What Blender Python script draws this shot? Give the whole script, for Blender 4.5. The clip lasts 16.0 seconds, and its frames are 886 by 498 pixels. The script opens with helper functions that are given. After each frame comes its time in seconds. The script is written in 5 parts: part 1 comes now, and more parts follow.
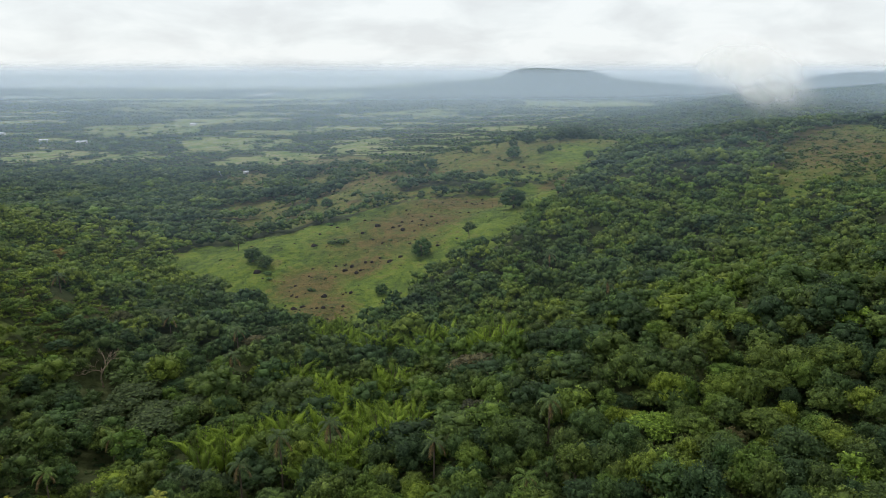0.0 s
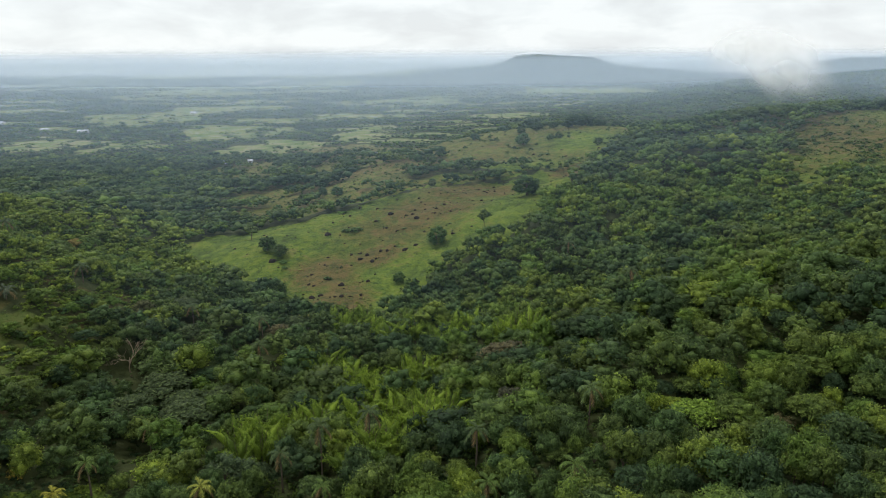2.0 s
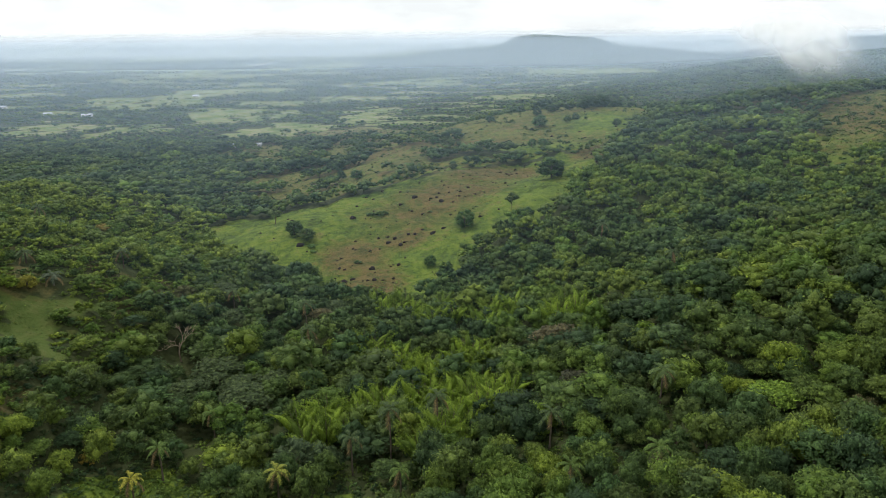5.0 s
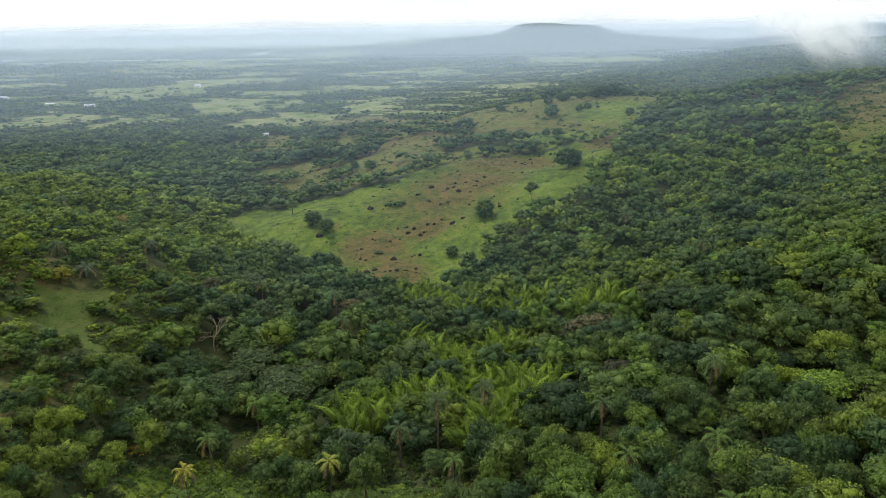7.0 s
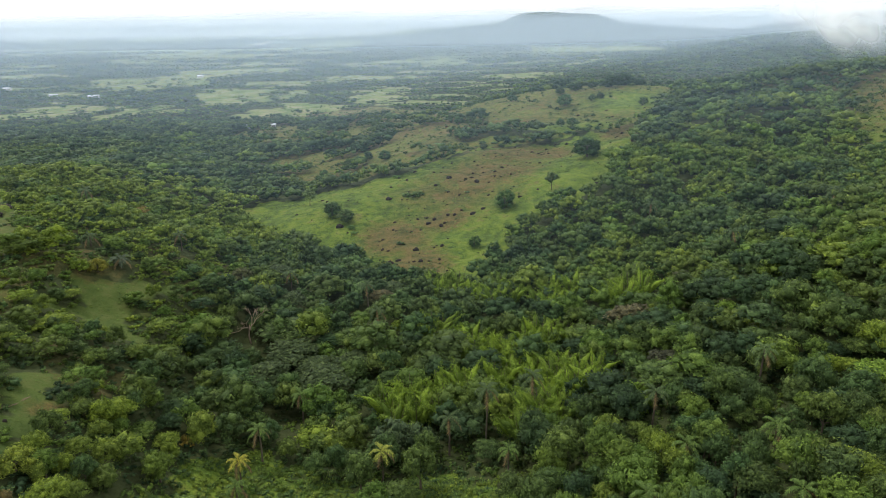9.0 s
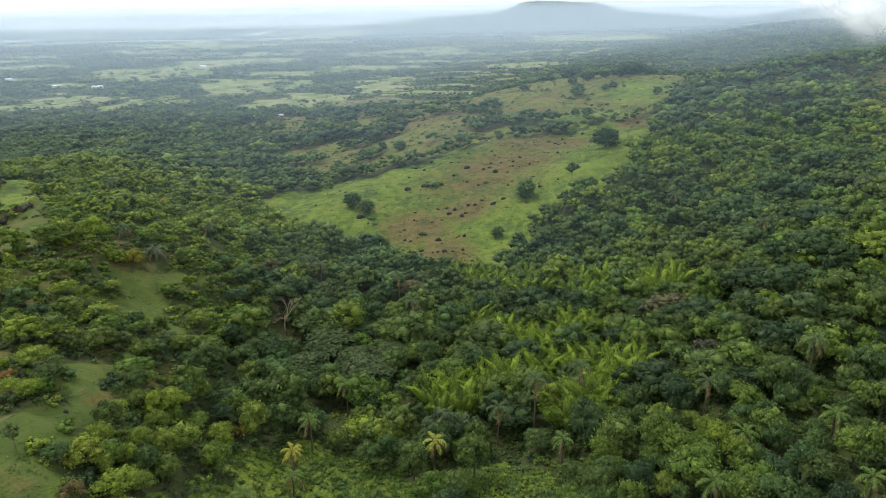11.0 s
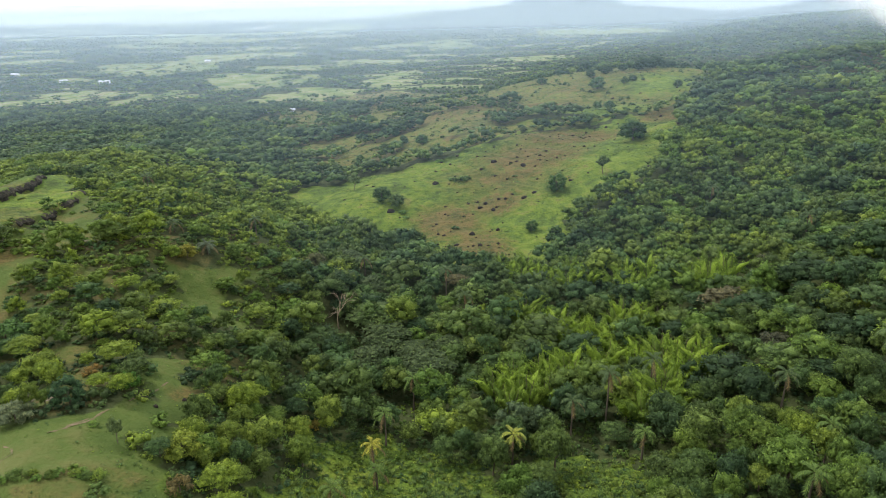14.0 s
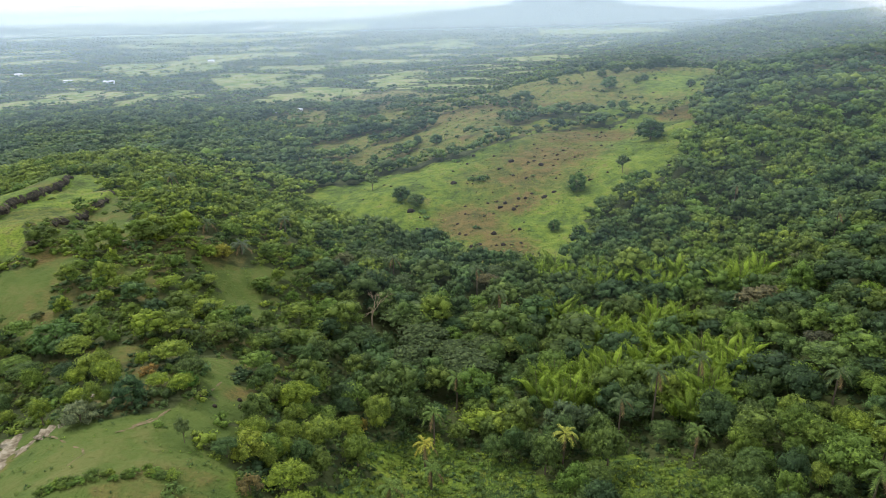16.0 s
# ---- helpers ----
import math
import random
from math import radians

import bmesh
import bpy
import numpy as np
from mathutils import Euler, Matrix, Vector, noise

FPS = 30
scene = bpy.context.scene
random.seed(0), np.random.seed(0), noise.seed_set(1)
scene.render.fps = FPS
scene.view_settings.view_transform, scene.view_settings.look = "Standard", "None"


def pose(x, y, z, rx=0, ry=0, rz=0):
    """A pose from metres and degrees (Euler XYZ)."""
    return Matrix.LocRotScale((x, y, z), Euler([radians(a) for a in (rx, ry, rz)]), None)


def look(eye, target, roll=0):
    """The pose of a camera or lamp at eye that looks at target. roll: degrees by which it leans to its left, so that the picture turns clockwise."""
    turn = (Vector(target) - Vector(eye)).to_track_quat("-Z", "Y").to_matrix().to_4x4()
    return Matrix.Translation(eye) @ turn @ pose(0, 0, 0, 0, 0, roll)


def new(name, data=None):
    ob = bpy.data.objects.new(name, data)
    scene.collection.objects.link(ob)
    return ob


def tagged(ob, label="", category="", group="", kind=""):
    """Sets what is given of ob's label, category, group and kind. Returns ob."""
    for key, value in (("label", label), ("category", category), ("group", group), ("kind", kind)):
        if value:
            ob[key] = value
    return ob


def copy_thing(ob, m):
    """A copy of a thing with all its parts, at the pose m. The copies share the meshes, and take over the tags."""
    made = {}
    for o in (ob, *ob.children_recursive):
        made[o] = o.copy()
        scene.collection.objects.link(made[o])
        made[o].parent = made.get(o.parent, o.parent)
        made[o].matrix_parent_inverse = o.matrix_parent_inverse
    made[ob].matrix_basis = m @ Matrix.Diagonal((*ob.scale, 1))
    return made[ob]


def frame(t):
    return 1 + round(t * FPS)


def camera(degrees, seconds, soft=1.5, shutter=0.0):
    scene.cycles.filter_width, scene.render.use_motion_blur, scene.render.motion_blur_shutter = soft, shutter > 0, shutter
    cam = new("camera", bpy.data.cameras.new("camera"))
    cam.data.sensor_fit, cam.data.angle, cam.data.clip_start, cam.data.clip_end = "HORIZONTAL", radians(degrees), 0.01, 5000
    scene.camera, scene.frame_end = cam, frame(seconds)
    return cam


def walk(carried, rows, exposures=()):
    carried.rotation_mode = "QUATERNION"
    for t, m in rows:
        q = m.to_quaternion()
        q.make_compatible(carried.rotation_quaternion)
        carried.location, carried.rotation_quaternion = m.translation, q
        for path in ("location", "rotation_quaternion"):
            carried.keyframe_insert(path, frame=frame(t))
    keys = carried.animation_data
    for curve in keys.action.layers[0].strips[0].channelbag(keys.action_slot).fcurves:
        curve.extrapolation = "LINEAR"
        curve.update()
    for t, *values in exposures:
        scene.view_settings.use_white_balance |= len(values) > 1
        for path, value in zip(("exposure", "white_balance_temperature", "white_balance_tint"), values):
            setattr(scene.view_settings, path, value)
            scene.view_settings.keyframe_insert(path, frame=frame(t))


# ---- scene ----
cam = camera(67.8, 16.0, soft=0.5)
METRES, EYE, TILT, LEAN, TURN = 80.0, 200.0, -15.3, 0.0, 0.0
ROWS = [
    (0.0, 0.0, 0.0, 0.0, 0.0, 0.0, -0.0),
    (0.5, -0.0239, 0.0007, -0.0002, -0.04, -0.22, 0.03),
    (1.0, -0.0494, 0.0015, 0.0002, -0.07, -0.49, 0.12),
    (1.5, -0.0765, 0.0024, 0.0007, -0.11, -0.78, 0.19),
    (2.0, -0.1046, 0.0029, 0.0016, -0.14, -1.06, 0.28),
    (2.5, -0.1336, 0.0037, 0.0025, -0.16, -1.33, 0.36),
    (3.0, -0.1633, 0.0045, 0.0037, -0.19, -1.6, 0.43),
    (3.5, -0.1937, 0.0052, 0.0048, -0.22, -1.85, 0.49),
    (4.0, -0.2244, 0.0061, 0.0058, -0.24, -2.11, 0.55),
    (6.5, -0.3825, 0.0102, 0.0103, -0.38, -3.26, 0.75),
    (7.0, -0.4148, 0.011, 0.0116, -0.41, -3.49, 0.81),
    (7.5, -0.4474, 0.0115, 0.0119, -0.43, -3.69, 0.82),
    (8.0, -0.4795, 0.0123, 0.0125, -0.44, -3.89, 0.87),
    (8.5, -0.5122, 0.0128, 0.0129, -0.46, -4.1, 0.91),
    (9.0, -0.5448, 0.0133, 0.0134, -0.48, -4.31, 0.96),
    (11.5, -0.7073, 0.0158, 0.0157, -0.56, -5.38, 1.13),
    (12.0, -0.7402, 0.0166, 0.0162, -0.59, -5.58, 1.16),
    (12.5, -0.7724, 0.0172, 0.0165, -0.59, -5.62, 1.2),
    (13.0, -0.8052, 0.0179, 0.0168, -0.61, -5.64, 1.22),
    (13.5, -0.8376, 0.0185, 0.017, -0.62, -5.65, 1.24),
    (14.0, -0.8701, 0.0191, 0.0174, -0.64, -5.64, 1.27),
    (14.5, -0.9024, 0.0196, 0.0177, -0.66, -5.64, 1.29),
    (15.0, -0.9348, 0.0203, 0.018, -0.69, -5.64, 1.31),
    (15.5, -0.9671, 0.0208, 0.0184, -0.71, -5.65, 1.33),
    (16.0, -0.9995, 0.0214, 0.0189, -0.74, -5.66, 1.35),
]
walk(cam, [(t, pose(0, 0, EYE, TILT, LEAN, TURN) @ pose(METRES * x, METRES * y, METRES * z, 90 + pitch, roll, yaw)) for t, x, y, z, yaw, pitch, roll in ROWS],
     exposures=[(0, 0.0), (4.5, 0.2), (9, 0.4), (13, 0.68), (16, 0.75)])

# ---- world, sun ----
SUN_UP, SUN_FROM = 55.0, -45.0      # elevation and bearing of the sun behind the cloud
world = bpy.data.worlds.new("overcast_sky")
world.use_nodes = True
scene.world = world


def link(tree, a, out, b, into):
    tree.links.new(a.outputs[out], b.inputs[into])


def node(tree, kind, **values):
    n = tree.nodes.new(kind)
    for key, value in values.items():
        n.inputs[key.replace("_", " ")].default_value = value
    return n


def ramp(tree, stops):
    n = tree.nodes.new("ShaderNodeValToRGB")
    e = n.color_ramp.elements
    while len(e) < len(stops):
        e.new(0.5)
    for item, (at, col) in zip(e, stops):
        item.position = at
        item.color = (*col, 1.0)
    return n


def mixer(tree, blend="MIX", factor=0.5):
    n = tree.nodes.new("ShaderNodeMixRGB")
    n.blend_type = blend
    n.inputs[0].default_value = factor
    return n


def build_sky():
    t = world.node_tree
    back = t.nodes["Background"]
    sky = t.nodes.new("ShaderNodeTexSky")
    sky.sky_type = "NISHITA"
    sky.sun_disc = False
    sky.sun_elevation = radians(SUN_UP)
    sky.sun_rotation = radians(SUN_FROM)
    dim = mixer(t, "MULTIPLY", 1.0)
    dim.inputs[2].default_value = (0.10, 0.10, 0.10, 1)
    link(t, sky, "Color", dim, 1)
    where = t.nodes.new("ShaderNodeTexCoord")
    squash = t.nodes.new("ShaderNodeMapping")
    squash.inputs["Scale"].default_value = (3.2, 3.2, 9.0)
    link(t, where, "Generated", squash, "Vector")
    puffs = node(t, "ShaderNodeTexNoise", Scale=2.3, Detail=6.0, Roughness=0.52, Distortion=0.3)
    link(t, squash, "Vector", puffs, "Vector")
    deck = ramp(t, [(0.36, CLOUD_DARK), (0.49, CLOUD_MID), (0.57, CLOUD_LIGHT)])
    link(t, puffs, "Fac", deck, "Fac")
    both = mixer(t, "MIX", 0.93)
    link(t, dim, 0, both, 1)
    link(t, deck, 0, both, 2)
    link(t, both, 0, back, "Color")
    back.inputs["Strength"].default_value = SKY


SKY = 1.0
CLOUD_DARK, CLOUD_MID, CLOUD_LIGHT = (0.80, 0.84, 0.86), (0.88, 0.93, 0.945), (0.94, 0.985, 0.995)
build_sky()
sun = new("sun", bpy.data.lights.new("sun", "SUN"))
sun.data.energy, sun.data.angle, sun.data.color = 2.0, radians(12), (1.0, 0.96, 0.88)
sun.matrix_world = look((500 * math.sin(radians(SUN_FROM)) * math.cos(radians(SUN_UP)), 500 * math.cos(radians(SUN_FROM)) * math.cos(radians(SUN_UP)),
                         500 * math.sin(radians(SUN_UP))), (0, 0, 0))

# ---- materials ----
# greens of the leaves, from darkest to brightest
LEAVES = [
    (0.00, (0.036, 0.064, 0.030)),
    (0.20, (0.050, 0.092, 0.042)),
    (0.33, (0.078, 0.116, 0.036)),
    (0.43, (0.066, 0.122, 0.046)),
    (0.56, (0.108, 0.152, 0.036)),
    (0.67, (0.100, 0.172, 0.036)),
    (0.82, (0.150, 0.204, 0.038)),
    (1.00, (0.172, 0.240, 0.034)),
]


def leaf_colour(v):
    v = min(max(v, 0.0), 1.0)
    for (a, ca), (b, cb) in zip(LEAVES, LEAVES[1:]):
        if v <= b:
            k = (v - a) / (b - a)
            return tuple(p + (q - p) * k for p, q in zip(ca, cb))
    return LEAVES[-1][1]


def material(name, rough=0.7, spec=0.3):
    m = bpy.data.materials.new(name)
    m.use_nodes = True
    p = m.node_tree.nodes["Principled BSDF"]
    p.inputs["Roughness"].default_value = rough
    p.inputs["Specular IOR Level"].default_value = spec
    return m, m.node_tree, p


def foliage(name, source, grain, thin=0.25):
    """Leaves: a colour of their plant, varied leaf by leaf, letting some light through."""
    m, t, p = material(name, 0.62, 0.12)
    if source == "object":
        info = t.nodes.new("ShaderNodeObjectInfo")
        base, out = info, "Color"
    else:
        tint = t.nodes.new("ShaderNodeAttribute")
        tint.attribute_name = "tint"
        base, out = ramp(t, LEAVES), 0
        link(t, tint, "Fac", base, "Fac")
    geo = t.nodes.new("ShaderNodeNewGeometry")
    each = ramp(t, [(0.0, (0.60, 0.63, 0.66)), (0.5, (0.92, 0.93, 0.94)), (1.0, (1.45, 1.38, 1.20))])
    link(t, geo, "Random Per Island", each, "Fac")
    col = mixer(t, "MULTIPLY", 1.0)
    link(t, base, out, col, 1)
    link(t, each, 0, col, 2)
    patch = node(t, "ShaderNodeTexNoise", Scale=0.35, Detail=3.0)
    coord = t.nodes.new("ShaderNodeTexCoord")
    link(t, coord, "Object", patch, "Vector")
    tone = ramp(t, [(0.3, (0.78, 0.82, 0.8)), (0.7, (1.2, 1.15, 1.05))])
    link(t, patch, "Fac", tone, "Fac")
    col2 = mixer(t, "MULTIPLY", 1.0)
    link(t, col, 0, col2, 1)
    link(t, tone, 0, col2, 2)
    speckle = node(t, "ShaderNodeTexNoise", Scale=grain, Detail=4.0, Roughness=0.75)
    link(t, coord, "Object", speckle, "Vector")
    flecks = ramp(t, [(0.36, (0.50, 0.53, 0.54)), (0.50, (1.0, 1.0, 1.0)), (0.64, (1.50, 1.45, 1.28))])
    link(t, speckle, "Fac", flecks, "Fac")
    col3 = mixer(t, "MULTIPLY", 1.0)
    link(t, col2, 0, col3, 1)
    link(t, flecks, 0, col3, 2)
    col2 = col3
    dome = t.nodes.new("ShaderNodeAttribute")
    dome.attribute_name = "dome"
    turn = t.nodes.new("ShaderNodeVectorTransform")
    turn.vector_type, turn.convert_from, turn.convert_to = "NORMAL", "OBJECT", "WORLD"
    link(t, dome, "Vector", turn, 0)
    soften = t.nodes.new("ShaderNodeVectorMath")
    soften.operation = "MULTIPLY_ADD"
    soften.inputs[1].default_value = (0.95, 0.95, 0.95)
    link(t, geo, "Normal", soften, 0)
    link(t, turn, 0, soften, 2)
    unit = t.nodes.new("ShaderNodeVectorMath")
    unit.operation = "NORMALIZE"
    link(t, soften, 0, unit, 0)
    rough = node(t, "ShaderNodeBump", Strength=0.7, Distance=0.35)
    link(t, speckle, "Fac", rough, "Height")
    link(t, unit, 0, rough, "Normal")
    link(t, rough, 0, p, "Normal")
    link(t, col2, 0, p, "Base Color")
    thru = t.nodes.new("ShaderNodeBsdfTranslucent")
    link(t, col2, 0, thru, "Color")
    link(t, unit, 0, thru, "Normal")
    mix = t.nodes.new("ShaderNodeMixShader")
    mix.inputs[0].default_value = thin
    link(t, p, 0, mix, 1)
    link(t, thru, 0, mix, 2)
    link(t, mix, 0, t.nodes["Material Output"], "Surface")
    return m


LEAF = foliage("leaves_of_single_trees", "object", 12.0)
LEAF_MASS = foliage("leaves_of_the_forest", "attribute", 3.6)


def mottled(name, stops, scale, rough=0.85, bump=0.3, fine=6.0, spec=0.2):
    """A matt surface in a few tones, with relief at two scales."""
    m, t, p = material(name, rough, spec)
    coord = t.nodes.new("ShaderNodeTexCoord")
    n1 = node(t, "ShaderNodeTexNoise", Scale=scale, Detail=6.0, Roughness=0.65)
    n2 = node(t, "ShaderNodeTexNoise", Scale=scale * fine, Detail=4.0, Roughness=0.6)
    link(t, coord, "Object", n1, "Vector")
    link(t, coord, "Object", n2, "Vector")
    add = t.nodes.new("ShaderNodeMath")
    add.operation = "MULTIPLY_ADD"
    add.inputs[1].default_value = 0.45
    link(t, n2, "Fac", add, 0)
    half = t.nodes.new("ShaderNodeMath")
    half.operation = "MULTIPLY"
    half.inputs[1].default_value = 0.6
    link(t, n1, "Fac", half, 0)
    link(t, half, 0, add, 2)
    r = ramp(t, stops)
    link(t, add, 0, r, "Fac")
    link(t, r, 0, p, "Base Color")
    b = node(t, "ShaderNodeBump", Strength=bump, Distance=0.4)
    link(t, add, 0, b, "Height")
    link(t, b, 0, p, "Normal")
    return m


BARK = mottled("bark", [(0.3, (0.06, 0.045, 0.03)), (0.7, (0.16, 0.13, 0.10))], 2.0)
PALE_BARK = mottled("bare_wood", [(0.3, (0.16, 0.11, 0.07)), (0.7, (0.34, 0.27, 0.20))], 2.0)
ROCK = mottled("dark_boulder", [(0.3, (0.016, 0.013, 0.012)), (0.6, (0.034, 0.028, 0.024)), (0.8, (0.085, 0.068, 0.055))], 0.8, rough=0.95, spec=0.05)
CLIFF = mottled("eroded_scarp", [(0.42, (0.012, 0.011, 0.008)), (0.55, (0.026, 0.022, 0.015)), (0.64, (0.10, 0.082, 0.052))], 0.45, bump=0.9)
SAND = mottled("bare_sandstone", [(0.36, (0.05, 0.038, 0.026)), (0.48, (0.13, 0.105, 0.07)), (0.6, (0.24, 0.21, 0.16))], 0.9, bump=0.9)
SOIL = mottled("trodden_red_soil", [(0.40, (0.070, 0.085, 0.025)), (0.5, (0.105, 0.085, 0.042)), (0.6, (0.15, 0.11, 0.07))], 0.8, bump=0.4)
WATER, _t, _p = material("river_water", 0.12, 0.5)
_p.inputs["Base Color"].default_value = (0.30, 0.32, 0.30, 1)
ROOF = mottled("sheet_roof", [(0.3, (0.38, 0.39, 0.40)), (0.7, (0.55, 0.55, 0.55))], 0.6, rough=0.4)
RENDER_WALL = mottled("plastered_wall", [(0.3, (0.5, 0.48, 0.44)), (0.7, (0.7, 0.68, 0.62))], 0.6)


def ground_material():
    """Soil and leaf litter under the trees, pasture and dry earth where the cover attributes say so."""
    m, t, p = material("ground_cover", 0.9, 0.15)
    coord = t.nodes.new("ShaderNodeTexCoord")

    def cloudy(scale, detail=6.0, rough=0.65):
        n = node(t, "ShaderNodeTexNoise", Scale=scale, Detail=detail, Roughness=rough)
        link(t, coord, "Object", n, "Vector")
        return n

    def cover(name):
        a = t.nodes.new("ShaderNodeAttribute")
        a.attribute_name = name
        return a

    broad, middle, fine = cloudy(0.035), cloudy(0.22), cloudy(1.6, 4.0)
    litter = ramp(t, [(0.3, (0.024, 0.034, 0.011)), (0.7, (0.055, 0.066, 0.022))])
    link(t, middle, "Fac", litter, "Fac")
    pasture = ramp(t, [(0.38, (0.040, 0.058, 0.014)), (0.48, (0.072, 0.114, 0.016)), (0.55, (0.116, 0.158, 0.020)), (0.64, (0.134, 0.132, 0.040))])
    blend = mixer(t, "MIX", 0.5)
    link(t, broad, "Fac", blend, 1)
    link(t, middle, "Fac", blend, 2)
    link(t, blend, 0, pasture, "Fac")
    speck = ramp(t, [(0.34, (0.52, 0.54, 0.55)), (0.5, (1.0, 1.0, 1.0)), (0.68, (1.38, 1.3, 1.2))])
    link(t, fine, "Fac", speck, "Fac")
    grass = mixer(t, "MULTIPLY", 1.0)
    link(t, pasture, 0, grass, 1)
    link(t, speck, 0, grass, 2)
    earth = ramp(t, [(0.34, (0.054, 0.058, 0.018)), (0.47, (0.090, 0.078, 0.024)), (0.56, (0.112, 0.087, 0.028)), (0.66, (0.116, 0.084, 0.034))])
    link(t, middle, "Fac", earth, "Fac")
    earthy = mixer(t, "MULTIPLY", 1.0)
    link(t, earth, 0, earthy, 1)
    link(t, speck, 0, earthy, 2)

    def edged(name, low, high):
        a = cover(name)
        s = t.nodes.new("ShaderNodeMath")
        s.operation = "ADD"
        link(t, a, "Fac", s, 0)
        w = t.nodes.new("ShaderNodeMath")
        w.operation = "MULTIPLY_ADD"
        w.inputs[1].default_value = 0.9
        w.inputs[2].default_value = -0.45
        link(t, middle, "Fac", w, 0)
        link(t, w, 0, s, 1)
        r = ramp(t, [(low, (0, 0, 0)), (high, (1, 1, 1))])
        link(t, s, 0, r, "Fac")
        return r

    hay = ramp(t, [(0.38, (0.085, 0.130, 0.034)), (0.5, (0.140, 0.165, 0.052)), (0.62, (0.190, 0.185, 0.085))])
    link(t, broad, "Fac", hay, "Fac")
    meadow = mixer(t)
    link(t, cover("field"), "Fac", meadow, 0)
    link(t, grass, 0, meadow, 1)
    link(t, hay, 0, meadow, 2)
    grass = meadow
    turf = ramp(t, [(0.38, (0.046, 0.073, 0.015)), (0.5, (0.067, 0.095, 0.020)), (0.62, (0.098, 0.106, 0.032))])
    link(t, blend, 0, turf, "Fac")
    cropped = mixer(t)
    link(t, cover("turf"), "Fac", cropped, 0)
    link(t, grass, 0, cropped, 1)
    link(t, turf, 0, cropped, 2)
    grass = cropped
    one = mixer(t)
    link(t, edged("grass", 0.30, 0.60), 0, one, 0)
    link(t, litter, 0, one, 1)
    link(t, grass, 0, one, 2)
    two = mixer(t)
    link(t, edged("dry", 0.30, 0.75), 0, two, 0)
    link(t, one, 0, two, 1)
    link(t, earthy, 0, two, 2)
    link(t, two, 0, p, "Base Color")
    hummock = node(t, "ShaderNodeBump", Strength=0.8, Distance=1.4)
    link(t, middle, "Fac", hummock, "Height")
    b = node(t, "ShaderNodeBump", Strength=0.7, Distance=0.5)
    link(t, fine, "Fac", b, "Height")
    link(t, hummock, 0, b, "Normal")
    link(t, b, 0, p, "Normal")
    return m


GROUND = ground_material()


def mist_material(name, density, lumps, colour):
    """Mostly clear white for stand-in haze sheets and cloud layers, lit by sky and sun like any white thing."""
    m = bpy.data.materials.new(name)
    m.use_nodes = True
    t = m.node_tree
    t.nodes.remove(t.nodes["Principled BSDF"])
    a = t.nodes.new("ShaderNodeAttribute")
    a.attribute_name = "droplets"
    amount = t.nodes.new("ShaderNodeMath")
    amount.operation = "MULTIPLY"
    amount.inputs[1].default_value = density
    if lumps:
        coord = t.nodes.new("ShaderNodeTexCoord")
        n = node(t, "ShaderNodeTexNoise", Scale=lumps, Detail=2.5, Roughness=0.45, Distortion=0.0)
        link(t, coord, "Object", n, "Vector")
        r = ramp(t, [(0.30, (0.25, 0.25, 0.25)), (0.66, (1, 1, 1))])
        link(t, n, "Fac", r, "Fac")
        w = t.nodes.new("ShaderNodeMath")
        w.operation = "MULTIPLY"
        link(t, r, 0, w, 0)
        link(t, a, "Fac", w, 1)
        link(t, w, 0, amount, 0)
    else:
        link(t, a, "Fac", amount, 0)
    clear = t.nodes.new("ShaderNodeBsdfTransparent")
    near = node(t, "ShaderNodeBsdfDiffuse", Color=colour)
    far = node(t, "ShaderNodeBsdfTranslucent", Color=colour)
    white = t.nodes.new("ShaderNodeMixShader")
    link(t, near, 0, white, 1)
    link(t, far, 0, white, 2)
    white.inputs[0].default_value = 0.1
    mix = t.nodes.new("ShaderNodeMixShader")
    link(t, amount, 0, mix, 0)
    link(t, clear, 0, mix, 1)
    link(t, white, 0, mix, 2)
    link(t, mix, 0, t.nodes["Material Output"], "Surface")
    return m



# ---- the lie of the land ----
PLAIN = 77.0
RISE = 74.0         # how far the land climbs again at the edge of sight
# x, y, height, half-widths of the spurs, knolls and hollows
NEAR_RELIEF = [
    (-89, -59, 48.9, 320, 155), (242, 27, 41.8, 220, 320), (-122, 73, 19.2, 28, 64), (-257, 222, 19.9, 151, 49),
    (-241, 281, 20.9, 63, 164), (77, 100, -9.5, 48, 28), (73, 128, 15.7, 88, 89), (-308, 149, 46.2, 160, 320),
    (-150, 169, 29.3, 40, 80), (-69, 190, 7.5, 28, 62), (319, 125, 41.4, 284, 320),
]
HILL_RELIEF = [
    (51, 327, 16.4, 63, 57), (-43, 403, 18.3, 70, 109), (57, 580, 43.2, 167, 175), (128, 378, 11.8, 47, 32),
    (466, 609, 48.1, 319, 320), (565, 532, 50.1, 320, 320), (528, 1134, 31.6, 310, 320), (400, 840, -22.0, 230, 110), (765, 1473, 56.0, 320, 320),
    (-99, 335, 7.5, 32, 36), (1250, 1750, 80.0, 420, 330),
    (64, 369, 7.0, 24, 15), (42, 441, 5.0, 38, 20), (-14, 394, 3.2, 22, 10), (205, 334, 6.5, 55, 60), (114, 548, 2.6, 50, 22),
    (-135, 160, -5.2, 15, 18), (-149, 192, -3.0, 14, 14), (-208, 222, -3.6, 16, 18), (-193, 173, 5.2, 12, 15), (-46, 406, -3.0, 16, 8),
]
